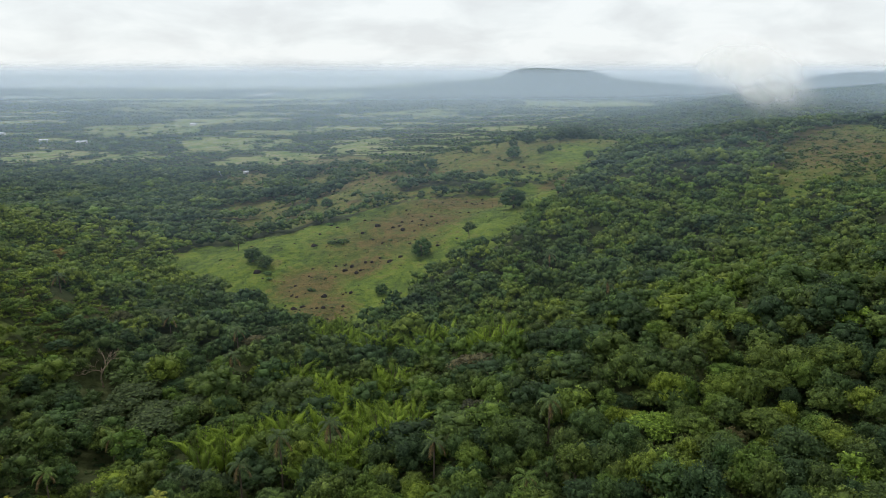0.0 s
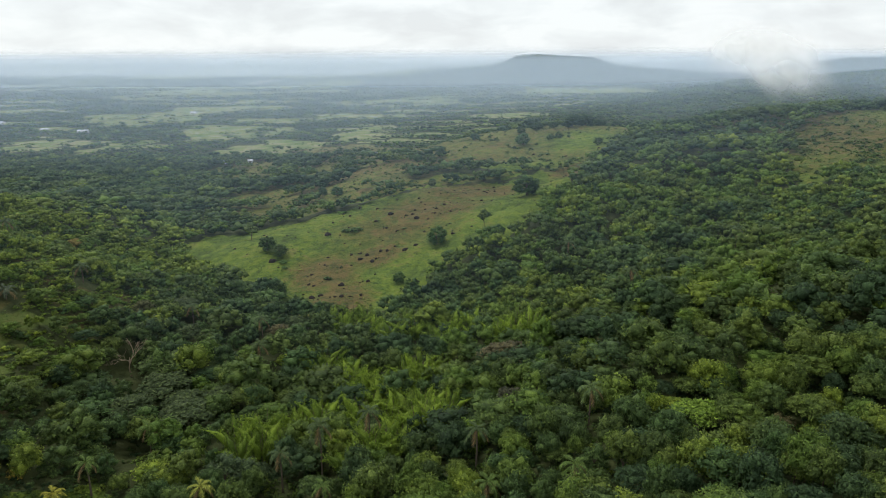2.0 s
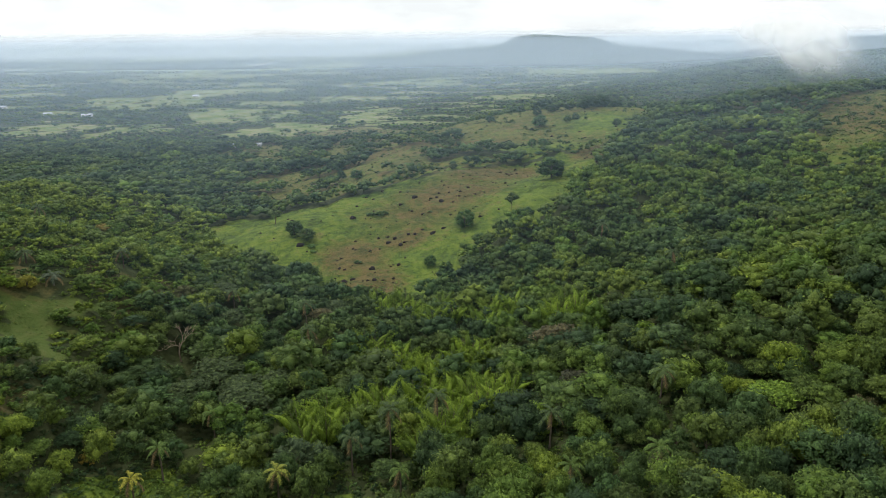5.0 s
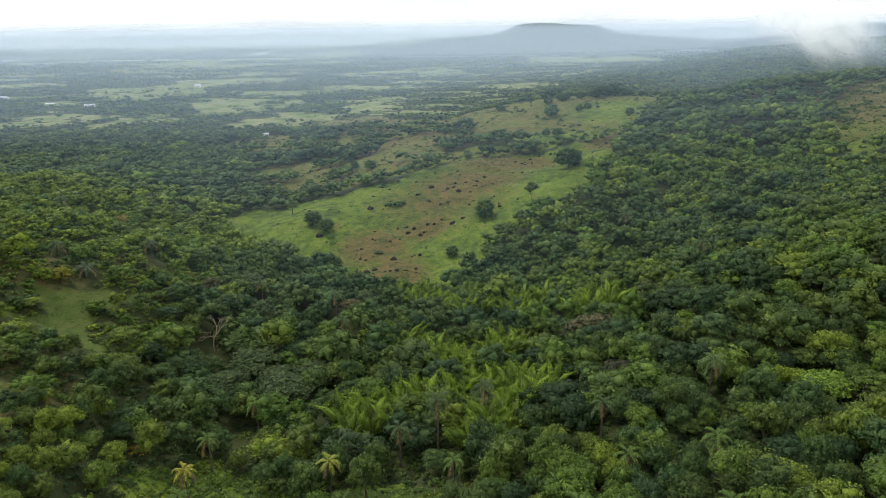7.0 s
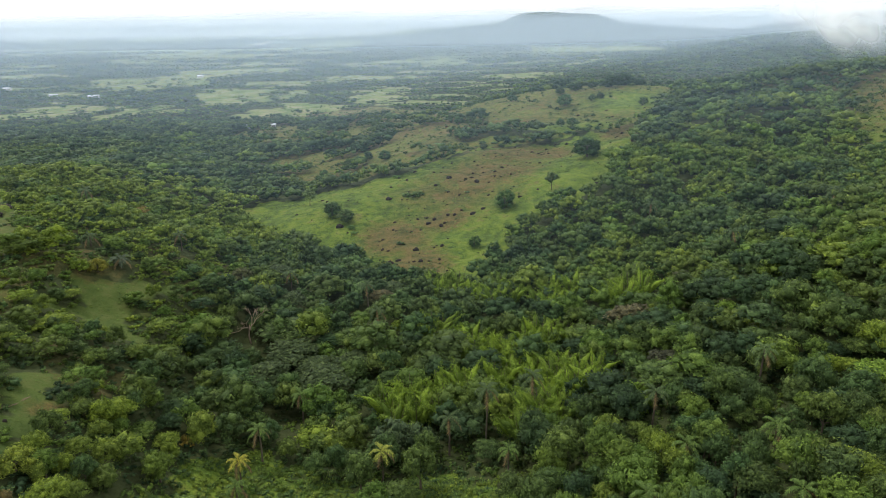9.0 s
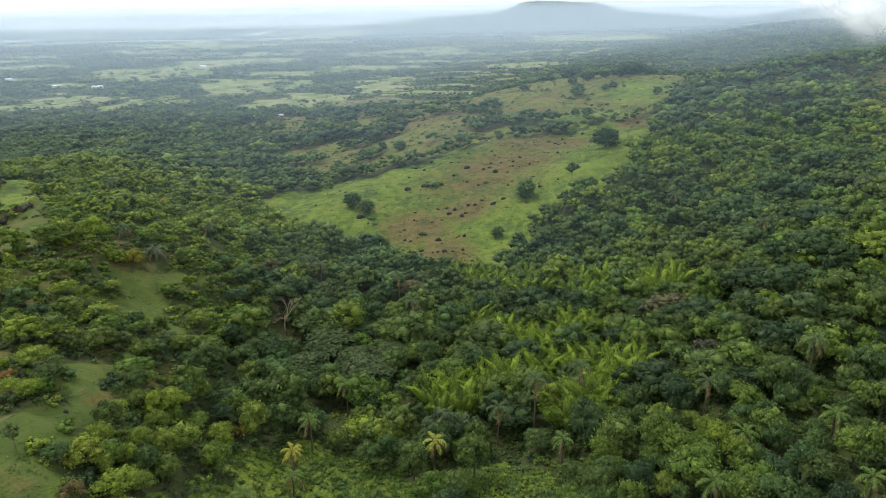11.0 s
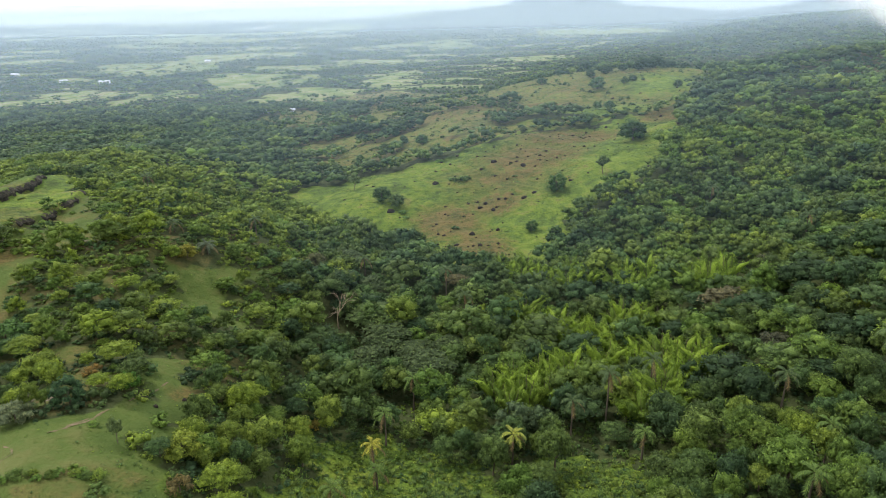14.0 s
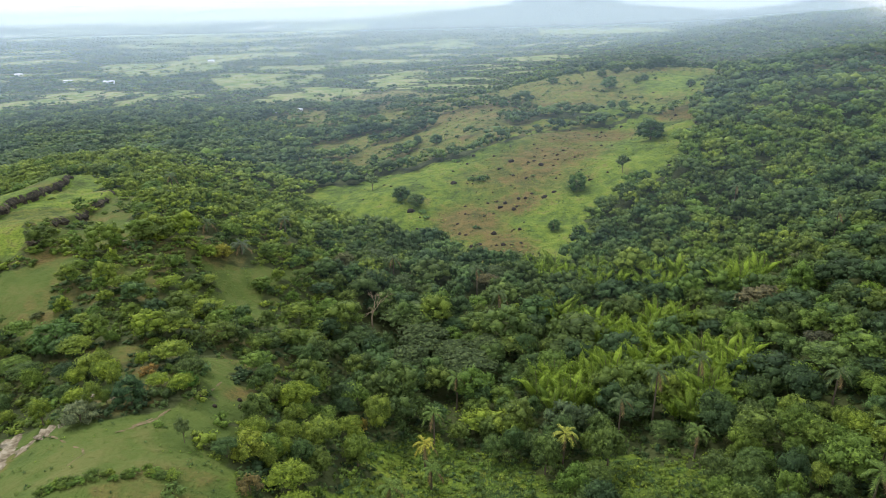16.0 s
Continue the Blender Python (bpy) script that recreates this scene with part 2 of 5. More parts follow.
# the crest of the eastern hill, and the valley behind it
RIDGE_RELIEF = [
    (435, 695, -20.2, 62, 62), (210, 470, 14.1, 62, 62), (360, 545, -13.1, 62, 62), (285, 695, -15.9, 62, 62), (510, 770, -16.3, 62, 62), (435, 620, -20.9, 62, 62),
    (285, 395, 4.2, 62, 62), (210, 620, -13.1, 62, 62), (360, 845, -3.1, 62, 62), (510, 695, -18.0, 62, 62), (360, 620, -9.3, 62, 62), (135, 395, 5.3, 62, 62),
    (435, 545, -11.0, 62, 62), (585, 770, -9.3, 62, 62), (210, 545, -4.1, 62, 62), (285, 845, -7.6, 62, 62), (285, 470, 7.3, 62, 62), (360, 920, -9.9, 62, 62),
    (360, 770, -3.3, 62, 62),
]
# the shelves of the western hill, and the fall behind them
SHELF_RELIEF = [
    (-268, 228, -9.3, 24, 24), (-242, 228, -16.0, 24, 24), (-294, 254, -9.4, 24, 24), (-190, 150, 7.7, 24, 24), (-268, 254, -12.2, 24, 24), (-242, 202, -11.5, 24, 24),
    (-216, 202, 0.8, 24, 24), (-294, 202, -5.0, 24, 24), (-190, 254, 1.8, 24, 24), (-242, 254, -8.6, 24, 24), (-294, 228, -9.3, 24, 24), (-294, 280, -6.7, 24, 24),
    (-216, 254, 2.6, 24, 24), (-268, 280, -5.9, 24, 24), (-216, 176, 4.3, 24, 24), (-268, 202, -3.2, 24, 24), (-216, 228, 2.3, 24, 24), (-216, 150, 2.6, 24, 24),
]
# scarps: two ends of the lip, drop, how far the shelf behind runs on; the drop faces the second-to-first side's left
SCARPS = [((-208, 186), (-212, 238), 3.2, 26.0), ((-184.5, 165), (-188, 221), 2.5, 18.0)]
FAR_HILLS = [
    # x, y, height, half-widths, steepness of the flanks
    (510, 3080, 46, 235, 330, 3.0), (470, 3080, 74, 700, 420, 2.0), (2350, 3400, 100, 760, 420, 2.0),
    (1500, 4000, 60, 800, 300, 2.0), (3400, 2500, 150, 900, 700, 2.0),
]


def smooth(a, b, v):
    k = np.clip((v - a) / (b - a), 0, 1)
    return k * k * (3 - 2 * k)


def ripple(x, y):
    """Low hummocks, metres wide, the same everywhere."""
    return (0.5 * np.sin(x * 0.21 + 1.3 * np.sin(y * 0.13)) * np.sin(y * 0.17 + 0.9 * np.sin(x * 0.11))
            + 0.22 * np.sin(x * 0.63 + 2.0 * np.sin(y * 0.31 + x * 0.2)) * np.sin(y * 0.55 + x * 0.35))


def ground_z(x, y):
    x, y = np.asarray(x, float), np.asarray(y, float)
    z = PLAIN + 0.0 * x
    for a, b, h, rx, ry in NEAR_RELIEF + HILL_RELIEF + RIDGE_RELIEF + SHELF_RELIEF:
        z = z + h * np.exp(-((x - a) / rx) ** 2 - ((y - b) / ry) ** 2)
    for a, b, h, rx, ry, k in FAR_HILLS:
        z = z + h * np.exp(-np.abs((x - a) / rx) ** (2 * k) - ((y - b) / ry) ** 2)
    for (ax, ay), (bx, by), drop, run in SCARPS:
        ux, uy = bx - ax, by - ay
        n = math.hypot(ux, uy)
        ux, uy = ux / n, uy / n
        along = (x - ax) * ux + (y - ay) * uy
        wander = 0.7 * np.sin(along * 0.31) + 0.35 * np.sin(along * 1.1 + 1)
        back = -(x - ax) * uy + (y - ay) * ux + wander
        ends = smooth(-8, 4, along) * (1 - smooth(n - 3, n + 2, along))
        z = z + drop * ends * smooth(-0.8, 0.8, back) * np.exp(-np.clip(back, 0, None) / run)
    z = z + RISE * np.clip((y - 3000) / 1900, 0, 1) ** 2
    hilly = smooth(PLAIN + 3, PLAIN + 20, z) * (1 - smooth(900, 1600, y))
    far = smooth(1200, 2200, y)
    z = z + ripple(x, y) * (0.25 + hilly) * (1 - far)
    z = z + far * smooth(PLAIN + 8, PLAIN + 40, z) * (7 * np.sin(x * 0.013 + 2 * np.sin(y * 0.004)) * np.sin(y * 0.011 + x * 0.005))
    return z


# ---- what covers it ----
MAIN_PASTURE = [(-153, 380), (-137, 383), (-125, 388), (-108, 389), (-91, 384), (-70, 386), (-57, 388), (-40, 392), (-25, 406), (-10, 417), (14, 412), (37, 420), (54, 428), (74, 434),
                (88, 430), (86, 417), (60, 350), (44, 324), (34, 308), (26, 300), (16, 303), (7, 301), (-2, 293), (-8, 281), (-12, 269), (-17, 259), (-24, 251), (-31, 242), (-38, 232), (-46, 226),
                (-57, 234), (-63, 241), (-74, 248), (-79, 265), (-88, 278), (-98, 287), (-115, 300), (-128, 313), (-139, 326), (-149, 345)]
UPPER_PASTURE = [(-200, 470), (-152, 442), (-131, 417), (-95, 401), (-71, 400), (-45, 406), (-28, 413), (0, 420), (30, 424), (56, 434), (98, 441), (116, 480), (165, 558), (150, 622), (20, 665),
                 (-10, 760), (-60, 880), (-130, 965), (-205, 905), (-238, 800), (-272, 715), (-226, 640), (-192, 565), (-168, 520), (-204, 520)]
BELTS = [
    [(-204, 575), (-182, 600), (-140, 590), (-126, 576), (-130, 556), (-152, 540), (-172, 544), (-196, 556)],
    [(-252, 808), (-190, 820), (-112, 880), (-98, 858), (-150, 780), (-222, 782)],
    [(-60, 545), (-44, 528), (-26, 510), (-12, 514), (-34, 545), (-52, 560)],
]
RIGHT_PASTURE = [(201, 391), (223, 426), (239, 436), (270, 452), (300, 462), (294, 432), (218, 315), (199, 299), (187, 308), (178, 314), (162, 289), (142, 291), (161, 317), (180, 353)]
TRAIL = [(124, 250), (138, 248), (156, 247), (178, 254), (180, 245), (156, 238), (138, 240), (124, 245)]
NEAR_GLADE = [(-152, 90), (-141, 90), (-134, 90), (-127, 92.5), (-124, 98), (-124.5, 108), (-125, 123), (-118, 123), (-115.5, 108), (-116, 100), (-117, 92), (-113, 86), (-109, 78), (-106, 66), (-104, 40), (-160, 40), (-160, 80)]
SMALL_GLADE = [(-140, 157), (-141, 166), (-136, 175), (-129, 190), (-123, 190), (-127, 172), (-128, 161), (-132, 156)]
LEFT_GLADE = [(-186, 158), (-186, 184), (-187, 216), (-194, 232), (-208, 248), (-250, 246), (-270, 200), (-235, 150)]
TAIL_GLADE = [(-183, 164), (-184, 190), (-187, 222), (-181, 216), (-176, 194), (-168, 186), (-164, 176), (-165, 169), (-173, 169)]
HILL_GLADE = [(-183, 157), (-174, 158), (-166, 148), (-162, 139), (-166, 128), (-184, 128)]
LOW_CLEARING = [(-96, 112), (-85, 119), (-72, 115), (-62, 114), (-56, 101), (-62, 82), (-78, 76), (-96, 84)]
FERN_CLEARING = [(-50, 110), (-36, 108), (-30, 98), (-34, 84), (-50, 82)]
WATERS = [
    [(-865, 3030), (-880, 3230), (-860, 3270), (-895, 3465), (-890, 3600), (-840, 3405), (-800, 3105), (-805, 2955)],
    [(-1930, 2900), (-1800, 2930), (-1800, 2990), (-1930, 2980)],
    [(-420, 4230), (-230, 4210), (-240, 4330), (-400, 4340)],
]
FIELDS = [
    [(-624, 902), (-637, 1005), (-544, 1019), (-521, 941), (-550, 892)],
    [(-508, 914), (-523, 990), (-498, 1039), (-461, 919), (-467, 839)],
    [(-733, 1352), (-758, 1501), (-530, 1476), (-482, 1302), (-618, 1267)],
    [(-618, 1595), (-487, 1733), (-378, 1760), (-356, 1612), (-505, 1541)],
    [(-472, 1173), (-371, 1239), (-269, 1179), (-261, 1047), (-386, 1043)],
    [(-313, 891), (-231, 945), (-164, 995), (-193, 895), (-293, 845)],
    [(-180, 1064), (-154, 1203), (-94, 1236), (-86, 1020), (-164, 990)],
    [(-363, 720), (-369, 766), (-337, 768), (-328, 721)],
    [(-305, 1402), (-225, 1519), (-158, 1444), (-226, 1312)],
    [(-114, 1852), (38, 1995), (57, 1799), (-75, 1677)],
]


def inside(poly, x, y):
    hit = np.zeros(np.shape(x), bool)
    for (ax, ay), (bx, by) in zip(poly, poly[1:] + poly[:1]):
        if ay != by:
            hit ^= ((ay > y) != (by > y)) & (x < (bx - ax) * (y - ay) / (by - ay) + ax)
    return hit


WAVES = np.random.default_rng(11).normal(size=(14, 2))
PHASES = np.random.default_rng(12).uniform(0, 6.28, 14)


def value_noise(x, y, s):
    """Uneven patches about s metres wide, from 0 to 1."""
    v = 0 * x
    for i, ((a, b), c) in enumerate(zip(WAVES, PHASES)):
        k = (0.6 + 0.13 * i) / s / math.hypot(a, b)
        v = v + np.sin((a * x + b * y) * k + c + 1.2 * np.sin((b * x - a * y) * k * 0.53 + 2 * c))
    return np.clip(0.5 + v / 9.0, 0, 1)


def cell_field(x, y):
    """Small farms at the foot of the hills, wider and wider pastures farther out."""
    near = (value_noise(0.6 * x + 300, y, 30.0) > 0.70) & (y < 1300)
    middle = (value_noise(0.55 * x, y + 500, 46.0) > 0.60) & (y >= 1300) & (y < 2200)
    far = (value_noise(0.5 * x, y, 95.0) > 0.55 - 0.07 * smooth(3300, 4000, y)) & (y >= 2200)
    hedge = (np.abs(value_noise(x, 0.8 * y, 110.0) - 0.5) < 0.016) | (np.abs(value_noise(0.7 * x + 900, y, 70.0) - 0.5) < 0.012)
    return (near | middle | far) & ~hedge


def scrubby(x, y):
    """The western hill bears shrubs and small trees, not high forest."""
    return smooth(-102, -118, x) * (1 - smooth(205, 250, y))


def low_growth(x, y):
    """How far the trees stay small: scrub on the western hill, its back slope, and the bushes below the near glade."""
    back = 0.75 * smooth(-115, -145, x) * smooth(195, 235, y) * (1 - smooth(330, 400, y))
    return np.maximum(np.maximum(scrubby(x, y), back), 0.7 * smooth(-82, -96, x) * (1 - smooth(98, 118, y)))


def scrub_gap(x, y):
    """Grassy gaps between the shrubs of the western hill."""
    return (scrubby(x, y) > 0.5) & (0.75 * value_noise(x, y, 6.5) + 0.25 * value_noise(x, y + 90, 2.0) < 0.31 - 0.05 * (y < 215) - 0.09 * (x > -166) * (y > 128))


def open_land(x, y):
    """True where grass grows and no forest stands."""
    wx = x + 3.0 * np.sin(y * 0.23) + 1.5 * np.sin(y * 0.71 + x * 0.3)
    wy = y + 3.0 * np.sin(x * 0.19 + 1) + 1.5 * np.sin(x * 0.63)
    got = np.zeros(np.shape(x), bool)
    got |= inside(UPPER_PASTURE, wx, wy) & ((value_noise(x, y, 16.0) > 0.30) | (x > 20 - 0.5 * (y - 450)))
    for poly in BELTS:
        got &= ~inside(poly, wx, wy)
    for poly in (MAIN_PASTURE, RIGHT_PASTURE, NEAR_GLADE, SMALL_GLADE, LEFT_GLADE, TRAIL, TAIL_GLADE, HILL_GLADE, LOW_CLEARING, FERN_CLEARING):
        got |= inside(poly, wx, wy)
    fx, fy = x + 9 * np.sin(y * 0.031), y + 9 * np.sin(x * 0.027)
    for poly in FIELDS:
        got |= inside(poly, fx, fy)
    copse = (y > 700) & (value_noise(1.3 * x + 70, y, 17.0) + 0.35 * value_noise(x, y + 40, 6.0) < 0.36)
    got &= ~copse
    flat = ground_z(x, y) < PLAIN + 10 + RISE * np.clip((y - 3000) / 1900, 0, 1) ** 2
    got |= cell_field(fx, fy) & (y > 820) & flat
    for poly in WATERS:
        got |= inside(poly, x, y)
    return got


def close_turf(x, y):
    """Grass cropped short by cattle on the western hill."""
    got = np.zeros(np.shape(x), bool)
    for poly in (NEAR_GLADE, SMALL_GLADE, TAIL_GLADE, HILL_GLADE):
        got |= inside(poly, x, y)
    return (got | (scrubby(x, y) > 0.5)) & ~inside(LEFT_GLADE, x, y)


def dryness(x, y):
    spots = [(-52, 262, 16, 30, 1), (-64, 296, 20, 24, 1), (-40, 312, 20, 16, 0.9), (-16, 362, 36, 26, 1), (-30, 340, 30, 10, 0.9), (14, 396, 44, 22, 1), (78, 425, 20, 16, 1), (-30, 345, 52, 50, 0.62),
             (-10, 480, 80, 22, 0.85), (-60, 530, 110, 70, 0.72), (30, 520, 40, 14, 0.7), (-60, 620, 90, 80, 0.75), (-90, 540, 50, 20, 0.8), (90, 545, 60, 14, 0.7), (-220, 222, 14, 10, 0.6), (-178, 160, 8, 12, 0.7), (-118, 108, 3, 4, 0.8), (230, 400, 90, 150, 0.68)]
    d = 0 * x
    for a, b, rx, ry, k in spots:
        d = np.maximum(d, k * np.exp(-((x - a) / rx) ** 2 - ((y - b) / ry) ** 2))
    lush = np.exp(-((x - 30) / 42) ** 2 - ((y - 446) / 13) ** 2) + np.exp(-((x - 102) / 26) ** 2 - ((y - 505) / 26) ** 2)
    d = np.maximum(d, np.clip(0.56 - 0.5 * lush, 0, 1) * inside(UPPER_PASTURE, x, y))
    return np.maximum(d, 0.44 * (scrubby(x, y) > 0.5) * (value_noise(x, y, 9.0) > 0.5))


# ---- mesh helpers ----
def mesh_of(name, verts, quads, tris=(), tint=None, slots=(), flat=True):
    """A mesh from arrays; tint is one value a face, quads first."""
    verts = np.asarray(verts, np.float32)
    quads = np.asarray(quads, np.int32).reshape(-1, 4)
    tris = np.asarray(tris, np.int32).reshape(-1, 3)
    me = bpy.data.meshes.new(name)
    me.vertices.add(len(verts))
    me.vertices.foreach_set("co", verts.ravel())
    me.loops.add(quads.size + tris.size)
    me.loops.foreach_set("vertex_index", np.concatenate([quads.ravel(), tris.ravel()]))
    me.polygons.add(len(quads) + len(tris))
    starts = np.concatenate([np.arange(len(quads)) * 4, quads.size + np.arange(len(tris)) * 3]).astype(np.int32)
    me.polygons.foreach_set("loop_start", starts)
    if tint is not None:
        me.attributes.new("tint", "FLOAT", "FACE").data.foreach_set("value", np.asarray(tint, np.float32))
    if not flat:
        me.polygons.foreach_set("use_smooth", np.ones(len(me.polygons), bool))
    for m in slots:
        me.materials.append(m)
    me.update(calc_edges=True)
    return me


def part(name, bm, mat, parent, label=""):
    """Links a bmesh (or a finished mesh) as ONE mesh object under a thing or a part."""
    if isinstance(bm, bmesh.types.BMesh):
        me = bpy.data.meshes.new(name)
        bm.to_mesh(me)
        bm.free()
    else:
        me = bm
    if mat is not None and not me.materials:
        me.materials.append(mat)
    ob = new(name, me)
    ob.parent = parent
    if label:
        ob["label"] = label
    return ob


class Shape:
    """Collects vertices, quads and triangles."""

    def __init__(self):
        self.v, self.q, self.t, self.d, self.n = [], [], [], [], 0

    def add(self, v, q=(), t=(), out=None):
        v = np.asarray(v, float).reshape(-1, 3)
        self.v.append(v)
        self.d.append(0 * v + (0, 0, 1) if out is None else out)
        if len(q):
            self.q.append(np.asarray(q).reshape(-1, 4) + self.n)
        if len(t):
            self.t.append(np.asarray(t).reshape(-1, 3) + self.n)
        self.n += len(v)
        return self

    def arrays(self):
        q = np.concatenate(self.q) if self.q else np.zeros((0, 4), int)
        t = np.concatenate(self.t) if self.t else np.zeros((0, 3), int)
        return np.concatenate(self.v), q, t

    def leafy(self):
        return (*self.arrays(), np.concatenate(self.d))

    def mesh(self, name, mat=None, flat=True):
        v, q, t = self.arrays()
        me = mesh_of(name, v, q, t, None, [mat] if mat else [], flat)
        set_dome(me, np.concatenate(self.d))
        return me


def set_dome(me, d):
    """The way that each bit of foliage faces as part of its bough."""
    me.attributes.new("dome", "FLOAT_VECTOR", "POINT").data.foreach_set("vector", np.asarray(d, np.float32).ravel())


def ico(levels):
    bm = bmesh.new()
    bmesh.ops.create_icosphere(bm, subdivisions=levels, radius=1.0)
    v = np.array([tuple(p.co) for p in bm.verts])
    t = np.array([[p.index for p in f.verts] for f in bm.faces])
    bm.free()
    return v, t


ICO1, ICO2, ICO3 = ico(1), ico(2), ico(3)
OCTA = (np.array([(1, 0, 0), (0, 1, 0), (-1, 0, 0), (0, -1, 0), (0, 0, 1), (0, 0, -1)], float),
        np.array([(0, 1, 4), (1, 2, 4), (2, 3, 4), (3, 0, 4), (1, 0, 5), (2, 1, 5), (3, 2, 5), (0, 3, 5)]))


def tube(points, radii, sides=6):
    """A tapering limb along points."""
    s = Shape()
    rings = []
    pts = np.asarray(points, float)
    for i, p in enumerate(pts):
        d = pts[min(i + 1, len(pts) - 1)] - pts[max(i - 1, 0)]
        d = d / (np.linalg.norm(d) + 1e-9)
        a = np.cross(d, (0.3, 0.9, 0.2))
        a = a / np.linalg.norm(a)
        b = np.cross(d, a)
        ang = np.arange(sides) * 2 * math.pi / sides
        rings.append(p + radii[i] * (np.cos(ang)[:, None] * a + np.sin(ang)[:, None] * b))
    q = []
    for i in range(len(pts) - 1):
        for k in range(sides):
            j = (k + 1) % sides
            q.append((i * sides + k, i * sides + j, (i + 1) * sides + j, (i + 1) * sides + k))
    s.add(np.concatenate(rings), q)
    return s


# ---- leaves ----
def cards(rng, at, out, size, spread=0.55, droop=0.0, slim=0.6):
    """Leaf sprays: pointed blades at the points, facing roughly outwards."""
    n = len(at)
    nor = 0.7 * out + np.array([0, 0, 0.55]) + rng.normal(size=(n, 3)) * spread
    nor /= np.linalg.norm(nor, axis=1)[:, None] + 1e-9
    ref = rng.normal(size=(n, 3))
    ref[:, 2] -= droop
    a = ref - nor * (ref * nor).sum(1)[:, None]
    a /= np.linalg.norm(a, axis=1)[:, None] + 1e-9
    b = np.cross(nor, a)
    s = size * rng.uniform(0.7, 1.5, (n, 1))
    v = np.stack([at - a * s * 0.8 - b * s * slim, at - a * s * 0.6 + b * s * slim, at + a * s * 1.1 - nor * s * 0.2], 1).reshape(-1, 3)
    return v, np.arange(3 * n).reshape(-1, 3)


def unit_rows(d):
    return d / (np.linalg.norm(d, axis=1)[:, None] + 1e-9)


def crown_shape(rng, R, V, base, lobes, per_lobe, size, core="octa", flat=1.0, layered=False, droop=0.0, bottom=-0.15, body=0.78):
    """A crown of rounded, lumpy boughs, each clad in small leaf sprays."""
    s = Shape()
    cv, ct = {"octa": OCTA, "ico": ICO1, "fine": ICO2}[core]
    middle = np.array([0, 0, base + 0.35 * V])
    for i in range(lobes):
        az = i * 2.39996 + rng.uniform(-0.4, 0.4)
        up = bottom + (1 - bottom) * (i + 0.5) / lobes
        el = math.asin(min(up, 0.98))
        k = rng.uniform(0.50, 0.76)
        c = np.array([k * R * math.cos(el) * math.cos(az), k * R * math.cos(el) * math.sin(az), base + V * 0.5 + 0.55 * V * math.sin(el) * rng.uniform(0.7, 1.12)])
        r = R * rng.uniform(0.19, 0.44) * (1.35 if lobes < 6 else 1.0)
        rv = r * flat * (0.34 if layered else rng.uniform(0.7, 0.95))
        squash = np.array([r, r, rv])
        turned = cv @ np.linalg.qr(rng.normal(size=(3, 3)))[0]
        wob = 1 + (0.13 if len(cv) > 20 else 0.09) * rng.normal(size=(len(cv), 1))

        def facing(d, p):
            return unit_rows(d + 0.45 * unit_rows(p - middle) + np.array([0, 0, 0.9 if layered else 0.3]))

        v = c + turned * squash * (body - 0.04 if layered else body) * wob
        s.add(v, t=ct, out=facing(turned, v))
        d = rng.normal(size=(per_lobe, 3))
        d[:, 2] = np.abs(d[:, 2]) - 0.4
        d = unit_rows(d)
        at = c + d * squash * rng.uniform(0.78, 1.16, (per_lobe, 1))
        f = facing(d, at)
        if layered:
            d = d * 0.35 + np.array([0, 0, 0.9])
        v, t = cards(rng, at, d, size, 0.55, droop)
        s.add(v, t=t, out=np.repeat(f, 3, 0))
    return s


def bamboo_shape(rng, culms, height, per_culm, size):
    """A clump of culms, each a feathery plume, widest at its middle, that arches out and nods at its tip."""
    s = Shape()
    cv, ct = ICO1
    for i in range(culms):
        az = i * 2.39996 + rng.uniform(-0.4, 0.4)
        lean = rng.uniform(0.2, 0.6)
        h = height * rng.uniform(0.62, 1.08)
        r0 = 2.1 * math.sqrt((i + 0.5) / culms)
        axis_out = np.array([math.cos(az), math.sin(az), 0.0])

        def along(k):
            k = np.asarray(k, float)
            reach = r0 * (0.5 + 0.5 * k) + lean * h * k ** 2.6
            return reach[..., None] * axis_out + (h * (k - 0.25 * lean * k ** 5))[..., None] * np.array([0, 0, 1.0])

        k = rng.uniform(0.18, 1.0, per_culm) ** 0.85
        w = 1.35 * np.sin(np.clip(0.12 + 0.86 * k, 0, 1) * math.pi) ** 0.8 + 0.06
        side = unit_rows(rng.normal(size=(per_culm, 3)) * np.array([1, 1, 0.5]))
        at = along(k) + side * w[:, None] * rng.uniform(0.6, 1.05, (per_culm, 1))
        f = unit_rows(side + 0.35 * axis_out + np.array([0, 0, 0.35]))
        v, t = cards(rng, at, side * 0.8 + 0.2 * axis_out, size, 0.3, 1.6, 0.42)
        s.add(v, t=t, out=np.repeat(f, 3, 0))
        body = along((cv[:, 2] + 1) * 0.36 + 0.2) + cv * np.array([0.75, 0.75, 0.0]) * rng.uniform(0.85, 1.15, (len(cv), 1))
        s.add(body, t=ct, out=unit_rows(cv * (1, 1, 0.5) + 0.35 * axis_out + (0, 0, 0.3)))
    return s


